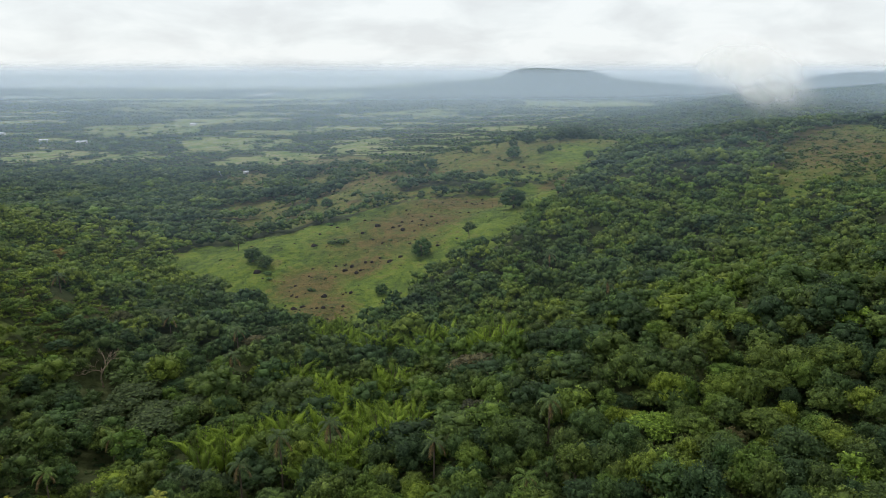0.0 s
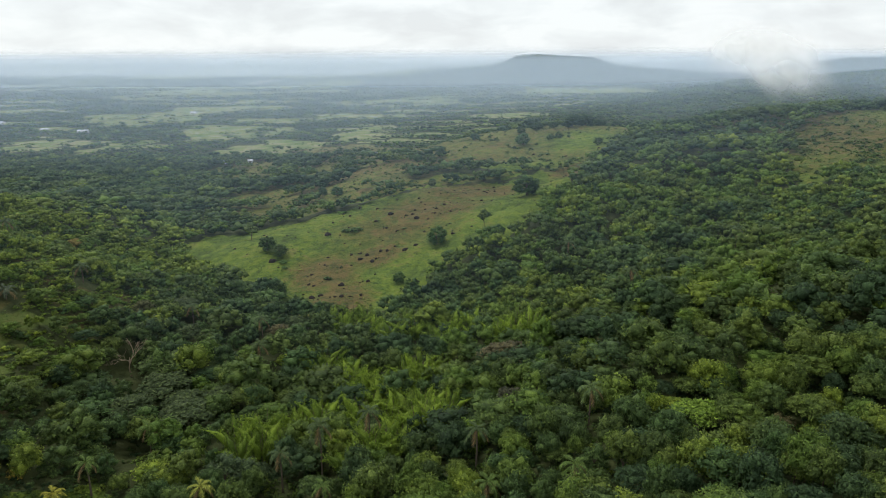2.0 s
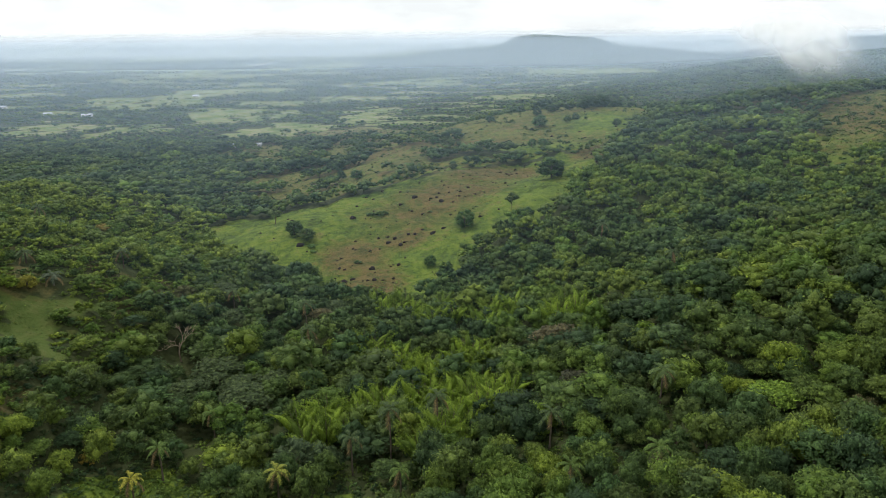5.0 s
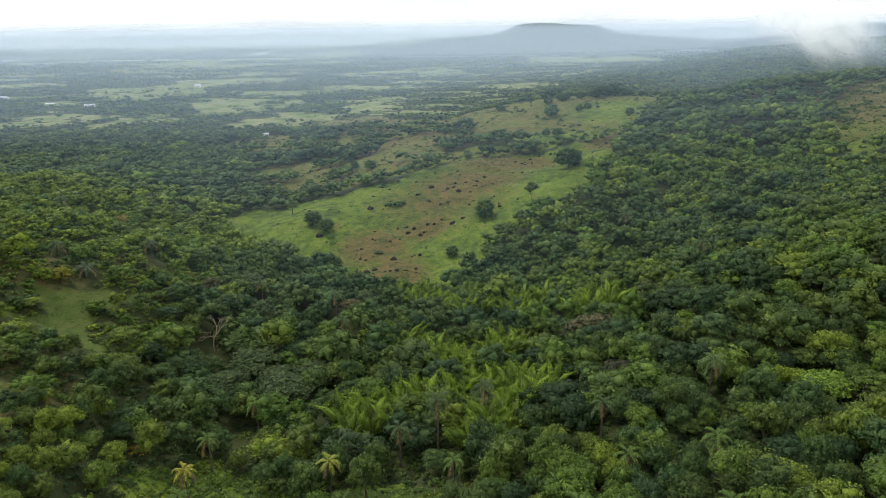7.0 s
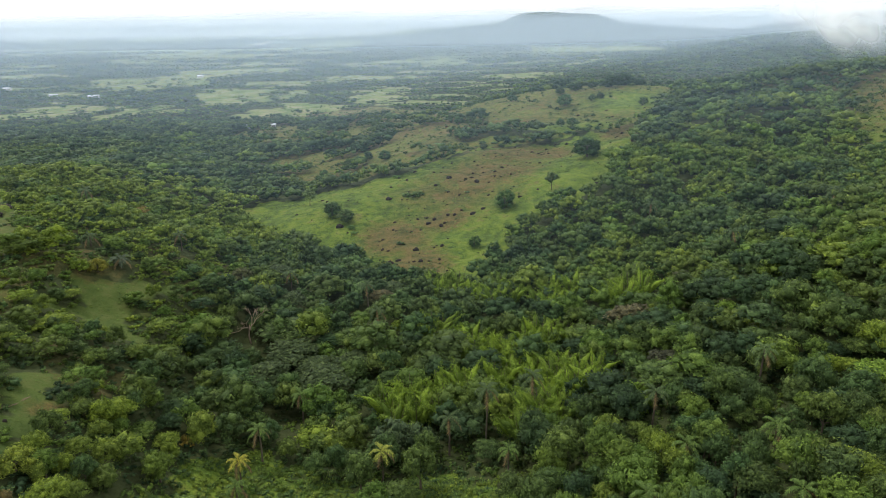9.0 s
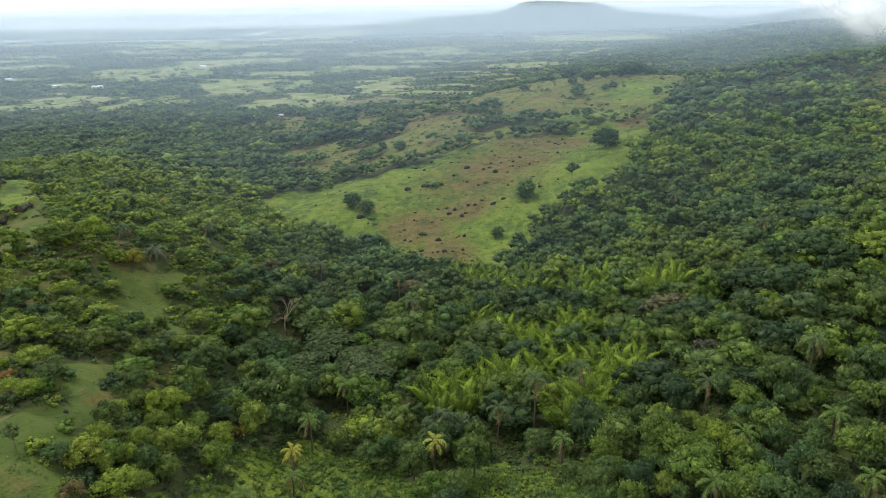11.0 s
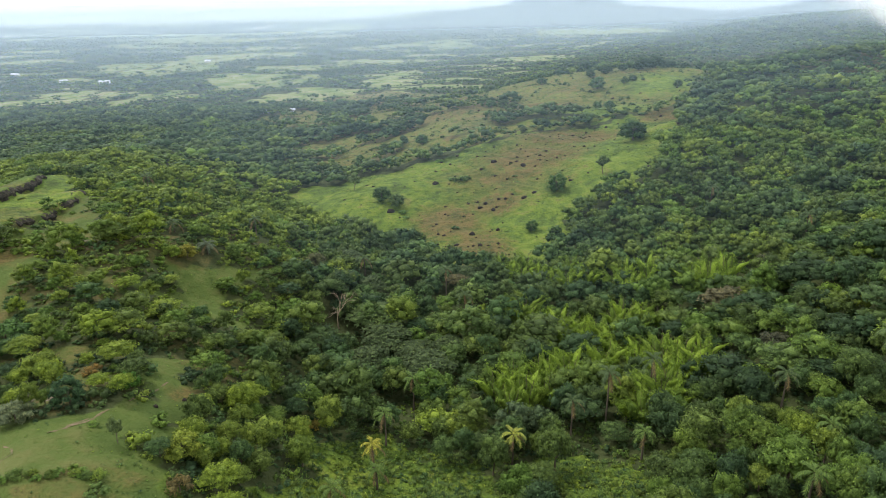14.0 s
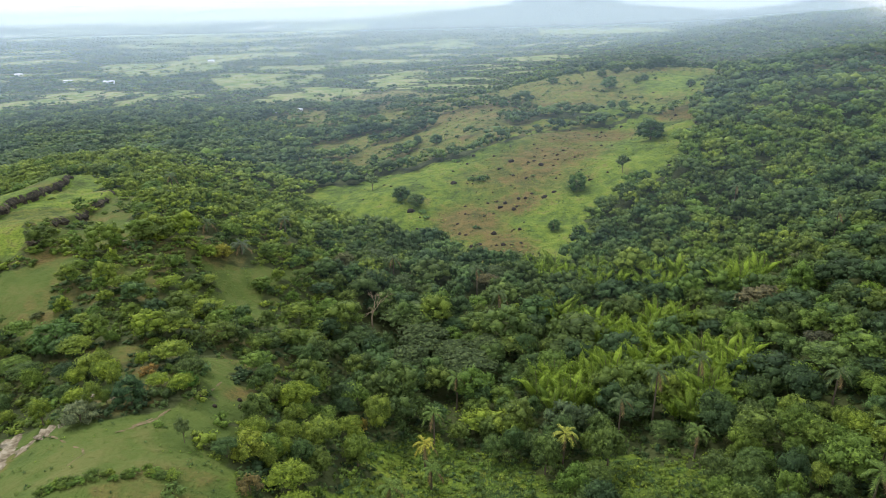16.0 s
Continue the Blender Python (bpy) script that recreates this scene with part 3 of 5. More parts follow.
def frond_shape(rng, length, lift, droop):
    """One palm leaf: an arched midrib with two combs of hanging leaflets."""
    s = Shape()
    n = 12
    k = np.linspace(0.05, 1, n)
    x = length * (k - 0.16 * k ** 3)
    z = length * (lift * k - droop * k ** 2.3)
    rib = np.stack([x, 0 * x, z], 1)
    wide = length * 0.20 * np.sin(np.clip(k, 0, 0.98) * math.pi) ** 0.5 + 0.02
    for i in range(1, n - 1):
        a, b = rib[i], rib[i + 1]
        for sign in (-1, 1):
            w = wide[i] * rng.uniform(0.8, 1.15)
            tip = a + (b - a) * 1.5 + np.array([0, sign * w, -0.55 * w])
            s.add([a, a + (b - a) * 1.05, tip], t=[(0, 1, 2) if sign > 0 else (2, 1, 0)])
    v, q, _ = tube(rib[::2], np.linspace(0.022, 0.006, len(rib[::2])), 3).arrays()
    s.add(v, q)
    return s


def spread_mesh(name, places, shapes):
    """Many plants in one mesh: places are rows of x, y, z, turn, width, height, tint and the number of the shape."""
    verts, quads, tris, tq, tt, ways, n = [], [], [], [], [], [], 0
    for i, (v, q, t, d) in enumerate(shapes):
        rows = places[places[:, 7] == i]
        if not len(rows):
            continue
        c, s = np.cos(rows[:, 3])[:, None], np.sin(rows[:, 3])[:, None]
        w, h = rows[:, 4:5], rows[:, 5:6]
        X = (v[None, :, 0] * c - v[None, :, 1] * s) * w + rows[:, 0:1]
        Y = (v[None, :, 0] * s + v[None, :, 1] * c) * w + rows[:, 1:2]
        Z = v[None, :, 2] * h + rows[:, 2:3]
        verts.append(np.stack([X, Y, Z], 2).reshape(-1, 3))
        ways.append(np.stack([d[None, :, 0] * c - d[None, :, 1] * s, d[None, :, 0] * s + d[None, :, 1] * c, d[None, :, 2] + 0 * c], 2).reshape(-1, 3))
        off = n + np.arange(len(rows))[:, None, None] * len(v)
        if len(q):
            quads.append((q[None] + off).reshape(-1, 4))
            tq.append(np.repeat(rows[:, 6], len(q)))
        if len(t):
            tris.append((t[None] + off).reshape(-1, 3))
            tt.append(np.repeat(rows[:, 6], len(t)))
        n += len(rows) * len(v)
    cat = lambda a, w: np.concatenate(a) if a else np.zeros((0, w), int)
    me = mesh_of(name, np.concatenate(verts), cat(quads, 4), cat(tris, 3), np.concatenate(tq + tt) if tq + tt else None, [LEAF_MASS])
    set_dome(me, np.concatenate(ways))
    me.polygons.foreach_set("use_smooth", np.arange(len(me.polygons)) >= len(me.polygons) - sum(map(len, tris)))
    return me


# ---- ground ----
def axis(fine_from, fine_to, step, first, last, grow):
    a = list(np.arange(fine_from, fine_to, step))
    up, s = a[-1], step
    while up < last:
        s *= grow
        up += s
        a.append(min(up, last))
    down, s = a[0], step
    while down > first:
        s *= grow
        down -= s
        a.insert(0, max(down, first))
    return np.array(a)


def build_ground():
    xs, ys = np.union1d(axis(-250, 140, 2.2, -4900, 4900, 1.055), np.arange(-216, -178, 0.7)), axis(60, 450, 2.2, -1500, 4960, 1.028)
    X, Y = np.meshgrid(xs, ys)
    x, y = X.ravel(), Y.ravel()
    v = np.stack([x, y, ground_z(x, y)], 1)
    nx, ny = len(xs), len(ys)
    i = np.arange(nx * ny).reshape(ny, nx)
    q = np.stack([i[:-1, :-1], i[:-1, 1:], i[1:, 1:], i[1:, :-1]], 2).reshape(-1, 4)
    me = mesh_of("ground", v, q, slots=[GROUND], flat=False)
    me.attributes.new("grass", "FLOAT", "POINT").data.foreach_set("value", (open_land(x, y) | scrub_gap(x, y)).astype(np.float32))
    me.attributes.new("field", "FLOAT", "POINT").data.foreach_set("value", smooth(640, 860, y).astype(np.float32))
    me.attributes.new("turf", "FLOAT", "POINT").data.foreach_set("value", close_turf(x, y).astype(np.float32))
    me.attributes.new("dry", "FLOAT", "POINT").data.foreach_set("value", dryness(x, y).astype(np.float32))
    tagged(new("ground", me), "hilly green land falling to a wide flat plain", "ground", kind="structure")


build_ground()


# ---- sheets standing in for haze over the plain, and the low cloud ----
def build_haze_sheet(y, y_next, thickness, colour, late):
    """A tinted see-through sheet across the view as stand-in haze, thin at its foot and thinning out upwards."""
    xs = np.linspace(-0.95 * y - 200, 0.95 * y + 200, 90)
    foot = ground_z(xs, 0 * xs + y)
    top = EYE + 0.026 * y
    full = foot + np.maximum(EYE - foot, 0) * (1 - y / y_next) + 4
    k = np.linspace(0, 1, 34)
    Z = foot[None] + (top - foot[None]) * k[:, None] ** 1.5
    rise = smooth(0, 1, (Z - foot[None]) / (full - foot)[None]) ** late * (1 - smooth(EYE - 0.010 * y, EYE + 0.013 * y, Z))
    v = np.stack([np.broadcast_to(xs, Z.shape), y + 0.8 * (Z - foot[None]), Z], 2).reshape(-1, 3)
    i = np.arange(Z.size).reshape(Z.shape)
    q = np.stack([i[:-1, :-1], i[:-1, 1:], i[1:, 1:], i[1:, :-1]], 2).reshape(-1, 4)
    # haze is put into the sheet's own colour and opacity
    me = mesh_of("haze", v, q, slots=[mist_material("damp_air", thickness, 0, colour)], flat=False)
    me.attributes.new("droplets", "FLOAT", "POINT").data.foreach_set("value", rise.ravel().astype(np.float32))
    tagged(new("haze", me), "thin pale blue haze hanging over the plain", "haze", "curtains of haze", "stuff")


# where each added haze sheet stands, how far the haze it imitates reaches, the share of the view that it veils, how
# white it is
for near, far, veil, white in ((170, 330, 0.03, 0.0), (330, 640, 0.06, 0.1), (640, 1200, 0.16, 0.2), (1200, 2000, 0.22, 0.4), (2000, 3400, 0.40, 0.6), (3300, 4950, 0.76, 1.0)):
    build_haze_sheet(near, far, veil, tuple(a + (b - a) * white for a, b in zip((0.55, 0.75, 1.0, 1), (0.80, 0.85, 0.88, 1))), 2.9 if near > 3000 else 1.0)


def build_cloud(x, y, z, wide, high, depth, layers):
    """A ragged scrap of low cloud: a soft-edged body cut into a few see-through layers, trailing downwards."""
    base = new("low_cloud")
    base.location = (x, y, z)
    mat = mist_material("cloud_droplets", 0.80, 0.04, (1.0, 1.0, 1.0, 1))
    for j in range(layers):
        off = depth * (j / max(layers - 1, 1) - 0.5)
        g = np.linspace(-1, 1, 45)
        U, W = np.meshgrid(g, g)
        trail = -0.62 + 0.30 * np.cos(2.6 * U + 0.9 * j) + 0.12 * np.sin(7 * U + 2 * j)
        body = smooth(0, 1, 1 - np.abs(U) ** 1.5) * smooth(0, 0.75, W - trail) * (1 - smooth(0.15, 0.95, W))
        v = np.stack([U * wide, off + 0.9 * W * high, W * high], 2).reshape(-1, 3)
        i = np.arange(U.size).reshape(U.shape)
        q = np.stack([i[:-1, :-1], i[:-1, 1:], i[1:, 1:], i[1:, :-1]], 2).reshape(-1, 4)
        me = mesh_of("cloud_layer", v, q, flat=False)
        me.attributes.new("droplets", "FLOAT", "POINT").data.foreach_set("value", body.ravel().astype(np.float32))
        part("cloud_layer", me, mat, base)
    tagged(base, "ragged white scrap of low cloud above the wooded slope", "cloud")


build_cloud(158, 350, 196, 32, 25, 20, 3)

# ---- forest ----
RNG = np.random.default_rng(7)


def kinds(n, R, V, base, lobes, per, size, core, body=0.78):
    """Crowns of the common trees: domed, broad and flat-layered, and tall lumpy ones hung with vines."""
    got = []
    for i in range(n):
        if i % 4 == 3 and lobes > 10:
            got.append(crown_shape(RNG, R * 1.25, V * 0.62, base + 0.25, lobes + 2, per, size, core, layered=True, body=body).leafy())
        elif i % 4 == 2:
            got.append(crown_shape(RNG, R * 0.9, V * 1.25, base, lobes, per, size, core, droop=1.2, body=body).leafy())
        else:
            got.append(crown_shape(RNG, R, V, base, lobes + (RNG.integers(-1, 3) if lobes > 4 else 0), per, size, core, body=body).leafy())
    return got


NEAREST = kinds(8, 1.0, 1.0, 0.45, 17, 80, 0.056, "octa", 0.80)
NEAR = kinds(8, 1.0, 1.0, 0.45, 13, 44, 0.066, "octa", 0.84)
MIDDLE = kinds(8, 1.0, 0.85, 0.50, 10, 16, 0.084, "octa", 0.84)
HILL = kinds(8, 1.0, 0.70, 0.45, 5, 7, 0.125, "octa", 0.86)
FAR = [crown_shape(RNG, 1.0, 0.8, -0.10, 3, 0, 0.5, "octa", bottom=0.1).leafy() for _ in range(5)]


def tint_at(x, y, rng):
    """Leaf tint by place, set to the brightness wanted there: darker in the gully, yellower on the open slopes."""
    n = np.shape(x)
    t = 0.385 + 0.36 * (value_noise(x, y, 15.0) - 0.5) + (0.20 - 0.07 * smooth(150, 240, y)) * rng.normal(size=n)
    t = t + 0.10 * smooth(-20, 50, x) * smooth(130, 190, y) * (1 - smooth(300, 500, y)) + 0.10 * smooth(-86, -100, x) * (1 - smooth(116, 134, y)) + (0.15 + 0.18 * smooth(120, 165, y)) * scrubby(x, y) + 0.34 * smooth(-70, -84, x) * (1 - smooth(112, 134, y)) * (1 - scrubby(x, y)) + 0.08 * (y < 125) - 0.04 * smooth(30, 70, x) * (1 - smooth(125, 150, y))
    t = t - 0.06 * np.exp(-((x + 90) / 36) ** 2 - ((y - 172) / 62) ** 2)
    t = t + 0.20 * smooth(-105, -140, x) * smooth(190, 235, y) * (1 - smooth(340, 430, y)) * 1.6
    t = t + np.where(y < 250, 0.28, 0.12) * (rng.random(n) > 0.95)
    t = t + 0.10 * smooth(180, 320, y) - 0.16 * smooth(340, 480, y)
    return np.clip(t, 0.02, 1)


# single plants and their room, so that the forest leaves it free: x, y, radius
ROOM = []


def keep_clear(p):
    ok = np.ones(len(p), bool)
    for x, y, r in ROOM:
        ok &= (p[:, 0] - x) ** 2 + (p[:, 1] - y) ** 2 > r * r
    return p[ok]


def stand(y0, y1, pitch, rng):
    """Places for trees in a band of the land, on a shaken grid."""
    out = []
    for y in np.arange(y0, y1, pitch):
        reach = 0.70 * (0.97 * y + 25)
        x = np.arange(-92 - reach, 12 + reach, pitch)
        out.append(np.stack([x + rng.uniform(-0.5, 0.5, len(x)) * pitch, y + rng.uniform(-0.5, 0.5, len(x)) * pitch], 1))
    p = np.concatenate(out)
    p = p[~open_land(p[:, 0], p[:, 1])]
    thinned = (scrubby(p[:, 0], p[:, 1]) > 0.5) & (rng.random(len(p)) < 0.18)
    return keep_clear(p[~scrub_gap(p[:, 0], p[:, 1]) & ~thinned])


def plant(p, rng, count, width, height):
    x, y = p.T
    n = len(x)
    k = rng.uniform(0.65, 1.35, n) * np.where(rng.random(n) > 0.88, np.where(y > 150, 1.5, 1.2), 1.0)
    small = low_growth(x, y)
    wide = width * k * (1 - 0.50 * small * rng.uniform(0.4, 1, n))
    high = height * np.where((y > 2400) & (ground_z(x, y) > PLAIN + 22), 0.35, 1.0) * k ** 0.7 * rng.uniform(0.85, 1.2, n) * (1 - 0.48 * small * rng.uniform(0.7, 1, n))
    return np.stack([x, y, ground_z(x, y) - 0.3, rng.uniform(0, 6.28, n), wide, high, tint_at(x, y, rng), rng.integers(0, count, n).astype(float)], 1)


# ---- single plants ----
def tint_word(v):
    return ("deep green", "dark green", "mid green", "bright green", "lime green")[min(int(max(v, 0) * 5), 4)]


def crown_mesh(arrays, mat=None):
    v, q, t, d = arrays
    me = mesh_of("crown", v, q, t, None, [mat or LEAF])
    set_dome(me, d)
    me.polygons.foreach_set("use_smooth", np.arange(len(me.polygons)) >= len(q))
    return me


def trunk_mesh(height, radius, lean=0.05, forks=0, rng=RNG):
    s = Shape()
    pts = [(0, 0, -0.6), (lean * height * 0.3, 0, height * 0.4), (lean * height, 0.04 * height, height)]
    v, q, _ = tube(pts, [radius * 1.3, radius, radius * 0.55], 6).arrays()
    s.add(v, q)
    for i in range(forks):
        a = i * 2.4 + rng.uniform(-0.3, 0.3)
        k = rng.uniform(0.45, 0.8)
        start = np.array([lean * height * k, 0, height * k])
        end = start + np.array([math.cos(a), math.sin(a), 0.9]) * height * rng.uniform(0.3, 0.5)
        v, q, _ = tube([start, (start + end) / 2 + (0, 0, 0.1), end], [radius * 0.5, radius * 0.35, radius * 0.12], 5).arrays()
        s.add(v, q)
    return s.mesh("trunk", BARK, False)


def prototype(name, arrays, trunk, mat=None):
    base = new(name)
    part("trunk", trunk, None, base)
    part("crown", crown_mesh(arrays, mat), None, base)
    return base


def colour_crown(thing, colour):
    for child in thing.children:
        if child.name.startswith("crown") or child.name.startswith("foliage"):
            child.color = (*colour, 1)


def at(x, y, turn=0.0, wide=1.0, high=None, sink=0.0):
    """A pose on the ground, turned and scaled."""
    z = float(ground_z(x, y)) - sink
    return Matrix.Translation((x, y, z)) @ Matrix.Rotation(turn, 4, "Z") @ Matrix.Diagonal((wide, wide, high or wide, 1))


def put(proto, used, m):
    """The prototype itself the first time, then copies of it."""
    if proto.name in used:
        k = proto.scale
        return copy_thing(proto, m @ Matrix.Diagonal((1 / k.x, 1 / k.y, 1 / k.z, 1)))
    used.add(proto.name)
    proto.matrix_basis = m
    return proto


USED = set()
DETAIL = np.random.default_rng(21)
ROUND = [prototype("tree", crown_shape(DETAIL, 1.0, 1.25, 0.10, 20, 74, 0.058, "octa", bottom=-0.75).leafy(), trunk_mesh(0.9, 0.05, 0.05, 3)) for _ in range(3)]
LOOSE = [prototype("tree", crown_shape(DETAIL, 1.0, 0.95, 0.6, 12, 44, 0.070, "octa", bottom=-0.2).leafy(), trunk_mesh(1.15, 0.04, 0.12, 4)) for _ in range(2)]
TIERED = [prototype("tree", crown_shape(DETAIL, 1.0, 0.55, 0.55, 20, 74, 0.066, "octa", layered=True).leafy(), trunk_mesh(0.9, 0.04, 0.06, 4)) for _ in range(2)]
BUSH = [prototype("bush", crown_shape(DETAIL, 1.0, 0.8, -0.15, 9, 32, 0.10, "octa", bottom=-0.3).leafy(), trunk_mesh(0.4, 0.05, 0.1, 2)) for _ in range(3)]


def single(protos, x, y, R, H, colour, label, category="tree", group="", room=0.85):
    proto = protos[int(abs(x * 7 + y * 3)) % len(protos)]
    ob = put(proto, USED, at(x, y, (x * 1.3 + y) % 6.28, R, H / 1.8))
    colour_crown(ob, tuple(c * 1.3 for c in colour))
    tagged(ob, label, category, group)
    ROOM.append((x, y, R * room))
    return ob


GREY_GREEN = (0.050, 0.073, 0.031)
single(ROUND, 39, 359, 8.8, 13.0, (0.040, 0.078, 0.022), "large dense round-crowned tree alone at the pasture's top edge")
single(ROUND, -10.6, 313, 5.4, 10.5, (0.055, 0.105, 0.028), "round mid-green tree standing in the open pasture")
single(LOOSE, 13, 318, 3.8, 9.5, (0.070, 0.105, 0.040), "slender open-crowned tree at the forest's edge")
single(ROUND, -27.4, 278, 3.2, 5.8, (0.062, 0.110, 0.032), "small round tree low in the pasture")
single(LOOSE, -114.6, 356, 4.8, 9.5, (0.105, 0.145, 0.050), "pale open-crowned tree in the lower pasture")
single(ROUND, -97, 323, 5.0, 9.5, (0.060, 0.100, 0.036), "dense green tree in the hollow of the pasture")
single(ROUND, -89.3, 316, 4.8, 7.5, (0.075, 0.115, 0.042), "greyish green tree beside another in the hollow")
single(BUSH, -54, 343, 3.9, 5.0, (0.066, 0.110, 0.034), "broad bush on the stony pasture", "bush")
single(BUSH, -60, 345, 2.8, 3.2, (0.070, 0.115, 0.040), "low bush beside a broader one", "bush")
single(BUSH, -86, 309, 2.6, 2.6, (0.085, 0.150, 0.040), "low bright bush in the pasture's hollow", "bush")
single(BUSH, -84.5, 304, 2.0, 1.8, (0.085, 0.150, 0.040), "low bright bush in the pasture's hollow", "bush")
single(BUSH, -61, 290, 2.2, 2.6, (0.055, 0.095, 0.034), "dark low bush among stones", "bush")
single(BUSH, -67, 381, 3.2, 3.4, (0.090, 0.165, 0.035), "fresh green bush by the tree belt", "bush")
single(BUSH, -28, 338, 1.8, 1.8, (0.085, 0.125, 0.05), "small pale bush above the round tree", "bush")
single(ROUND, -14, 412, 3.2, 4.5, (0.075, 0.100, 0.045), "greyish bush on the brow of the pasture", "bush")
for x, y, R, H in ((54.5, 510, 6.6, 10.5), (47, 444, 3.6, 7), (40, 447, 3.2, 6), (-18, 497, 5.0, 7), (-26, 508, 4.6, 7), (-51, 559, 4.2, 7), (-91, 452, 3.6, 8),
                   (107.5, 488, 3.6, 7), (84, 520, 3.6, 6), (76, 514, 3.4, 6), (4, 469, 3.0, 4), (-120, 437, 3.4, 6), (-104, 448, 4.6, 8), (-78, 436, 5.0, 8), (20, 560, 4.5, 7), (-124, 516, 5.0, 6), (-100, 500, 4.6, 6), (-150, 617, 5.0, 7)):
    single(ROUND, x, y, R, H, leaf_colour(0.18 + 0.3 * ((x * 13 + y * 7) % 10) / 10), "round-crowned tree scattered on the upper pasture", "tree", "trees of the upper pasture")
for i in range(13):
    x = 58 + i * 9.0 + 3 * math.sin(i * 2.1)
    big = i in (5, 6)
    single(ROUND, x, 551 + 0.10 * (x - 60) + 4 * math.sin(i), 7.5 if big else 4.6, 12 if big else 6.5, (0.036, 0.066, 0.024), "dark tree in the row along the ridge", "tree", "row of trees on the ridge")
for i in range(15):
    x = -14 + i * 6.2 + 2.0 * math.sin(i * 1.7)
    single(BUSH, x, 423 + 0.16 * max(x, 0) + 2.5 * math.sin(i * 2.3), 2.6 + 1.1 * math.sin(i * 3.1), 4.2 + 1.6 * math.sin(i * 5.3), leaf_colour(0.16 + 0.1 * (i % 3)), "dark green bush in the hedge between two pastures", "bush", "hedge between the pastures")
# trees that stand out of the forest
single(TIERED, 8.5, 163, 7.0, 12.5, (0.086, 0.080, 0.046), "broad tree in pinkish brown new leaf")
single(TIERED, 8, 134, 4.4, 8.5, (0.052, 0.056, 0.036), "low broad tree with dull brownish leaves")
for x, y, R, H in ((-84, 163, 7.5, 11), (-72, 147, 7.5, 10.5), (-77, 156, 6.0, 10), (-88, 150, 6.5, 10.5), (-66, 158, 6.0, 9.5), (-92, 200, 6.0, 10), (-60, 215, 6.0, 9), (-103, 226, 6.5, 9.5)):
    single(TIERED, x, y, R, H, GREY_GREEN, "wide tree with flat tiers of greyish green leaves", "tree", "tiered trees of the gully")
single(ROUND, -54, 119, 5.2, 9.5, (0.062, 0.092, 0.046), "dense greyish green tree with a billowing crown")
single(ROUND, -48, 120, 4.0, 8.5, (0.058, 0.088, 0.042), "dense greyish green tree beside a larger one")
for x, y, R, H in ((39, 108, 5.2, 9), (36, 92, 3.8, 8), (-2.4, 121.5, 3.8, 8.5), (60, 84, 4.2, 8), (28, 150, 4.0, 8), (88, 130, 4.6, 8)):
    single(TIERED if R > 5 else ROUND, x, y, R, H, (0.118, 0.186, 0.030), "lime-green tree in young leaf", "tree", "young lime-green trees")
single(ROUND, -184, 304, 4.2, 7, (0.20, 0.160, 0.045), "tree with ochre-yellow leaves")
single(ROUND, -140.5, 177, 2.8, 5, (0.19, 0.185, 0.032), "small tree in yellow leaf")
single(ROUND, -143.5, 174, 2.6, 4.2, (0.14, 0.200, 0.030), "yellow-green small tree beside a yellow one")
single(BUSH, -132, 106, 1.9, 3.0, (0.19, 0.125, 0.040), "shrub with orange leaves", "bush")
single(BUSH, -97, 119, 2.0, 4.0, (0.24, 0.190, 0.045), "shrub with straw-coloured leaves", "bush")
single(BUSH, -108, 80, 2.3, 4.2, (0.13, 0.105, 0.045), "brownish shrub beside the grass", "bush")
single(ROUND, -110.5, 88, 3.2, 5.2, (0.165, 0.205, 0.034), "yellow-green small tree beside the grass")
single(LOOSE, -119, 86, 1.4, 4.6, (0.110, 0.150, 0.060), "thin pale sapling in the grass")
single(ROUND, -136, 89.5, 2.9, 4.2, (0.120, 0.145, 0.080), "greyish bush at the edge of the glade", "bush")
single(ROUND, -130.5, 95, 2.8, 6.2, (0.045, 0.088, 0.042), "dark blue-green small tree by the glade")
single(ROUND, -124.5, 103, 2.1, 4.0, (0.072, 0.150, 0.030), "vivid green small tree by the glade")
single(ROUND, -157, 121, 5.6, 7.5, (0.056, 0.108, 0.030), "broad bright tree on the scrubby hill")
single(ROUND, -164, 136, 2.2, 4.4, (0.045, 0.088, 0.032), "small green tree in the hill glade")
single(BUSH, -168, 134, 1.6, 2.4, (0.085, 0.105, 0.045), "olive bush in the hill glade", "bush")
for i in range(36):
    u, v = DETAIL.random(2)
    x, y = -186 + 78 * u, 74 + 128 * v
    if open_land(np.array([x]), np.array([y]))[0] and DETAIL.random() < 0.55:
        single(BUSH, x, y, 0.5 + 1.0 * DETAIL.random(), 0.7 + 1.1 * DETAIL.random(), leaf_colour(0.35 + 0.4 * DETAIL.random()), "small shrub growing in open grass", "bush", "shrubs in the glades")
for i in range(19):
    x, y = -131 + i * 0.75 + 0.4 * DETAIL.normal(), 70.5 + 0.36 * i + 0.6 * DETAIL.normal()
    single(BUSH, x, y, 0.8 + 0.6 * DETAIL.random(), 1.2 + DETAIL.random(), leaf_colour(0.5 + 0.35 * DETAIL.random()), "yellowish green shrub in a straggling row", "bush", "row of shrubs in the grass")
single(BUSH, -116, 73.5, 2.0, 2.2, leaf_colour(0.5), "broad low shrub in the grass", "bush")
single(BUSH, -124, 89, 1.2, 1.0, leaf_colour(0.62), "tuft of bright green bush in the grass", "bush")
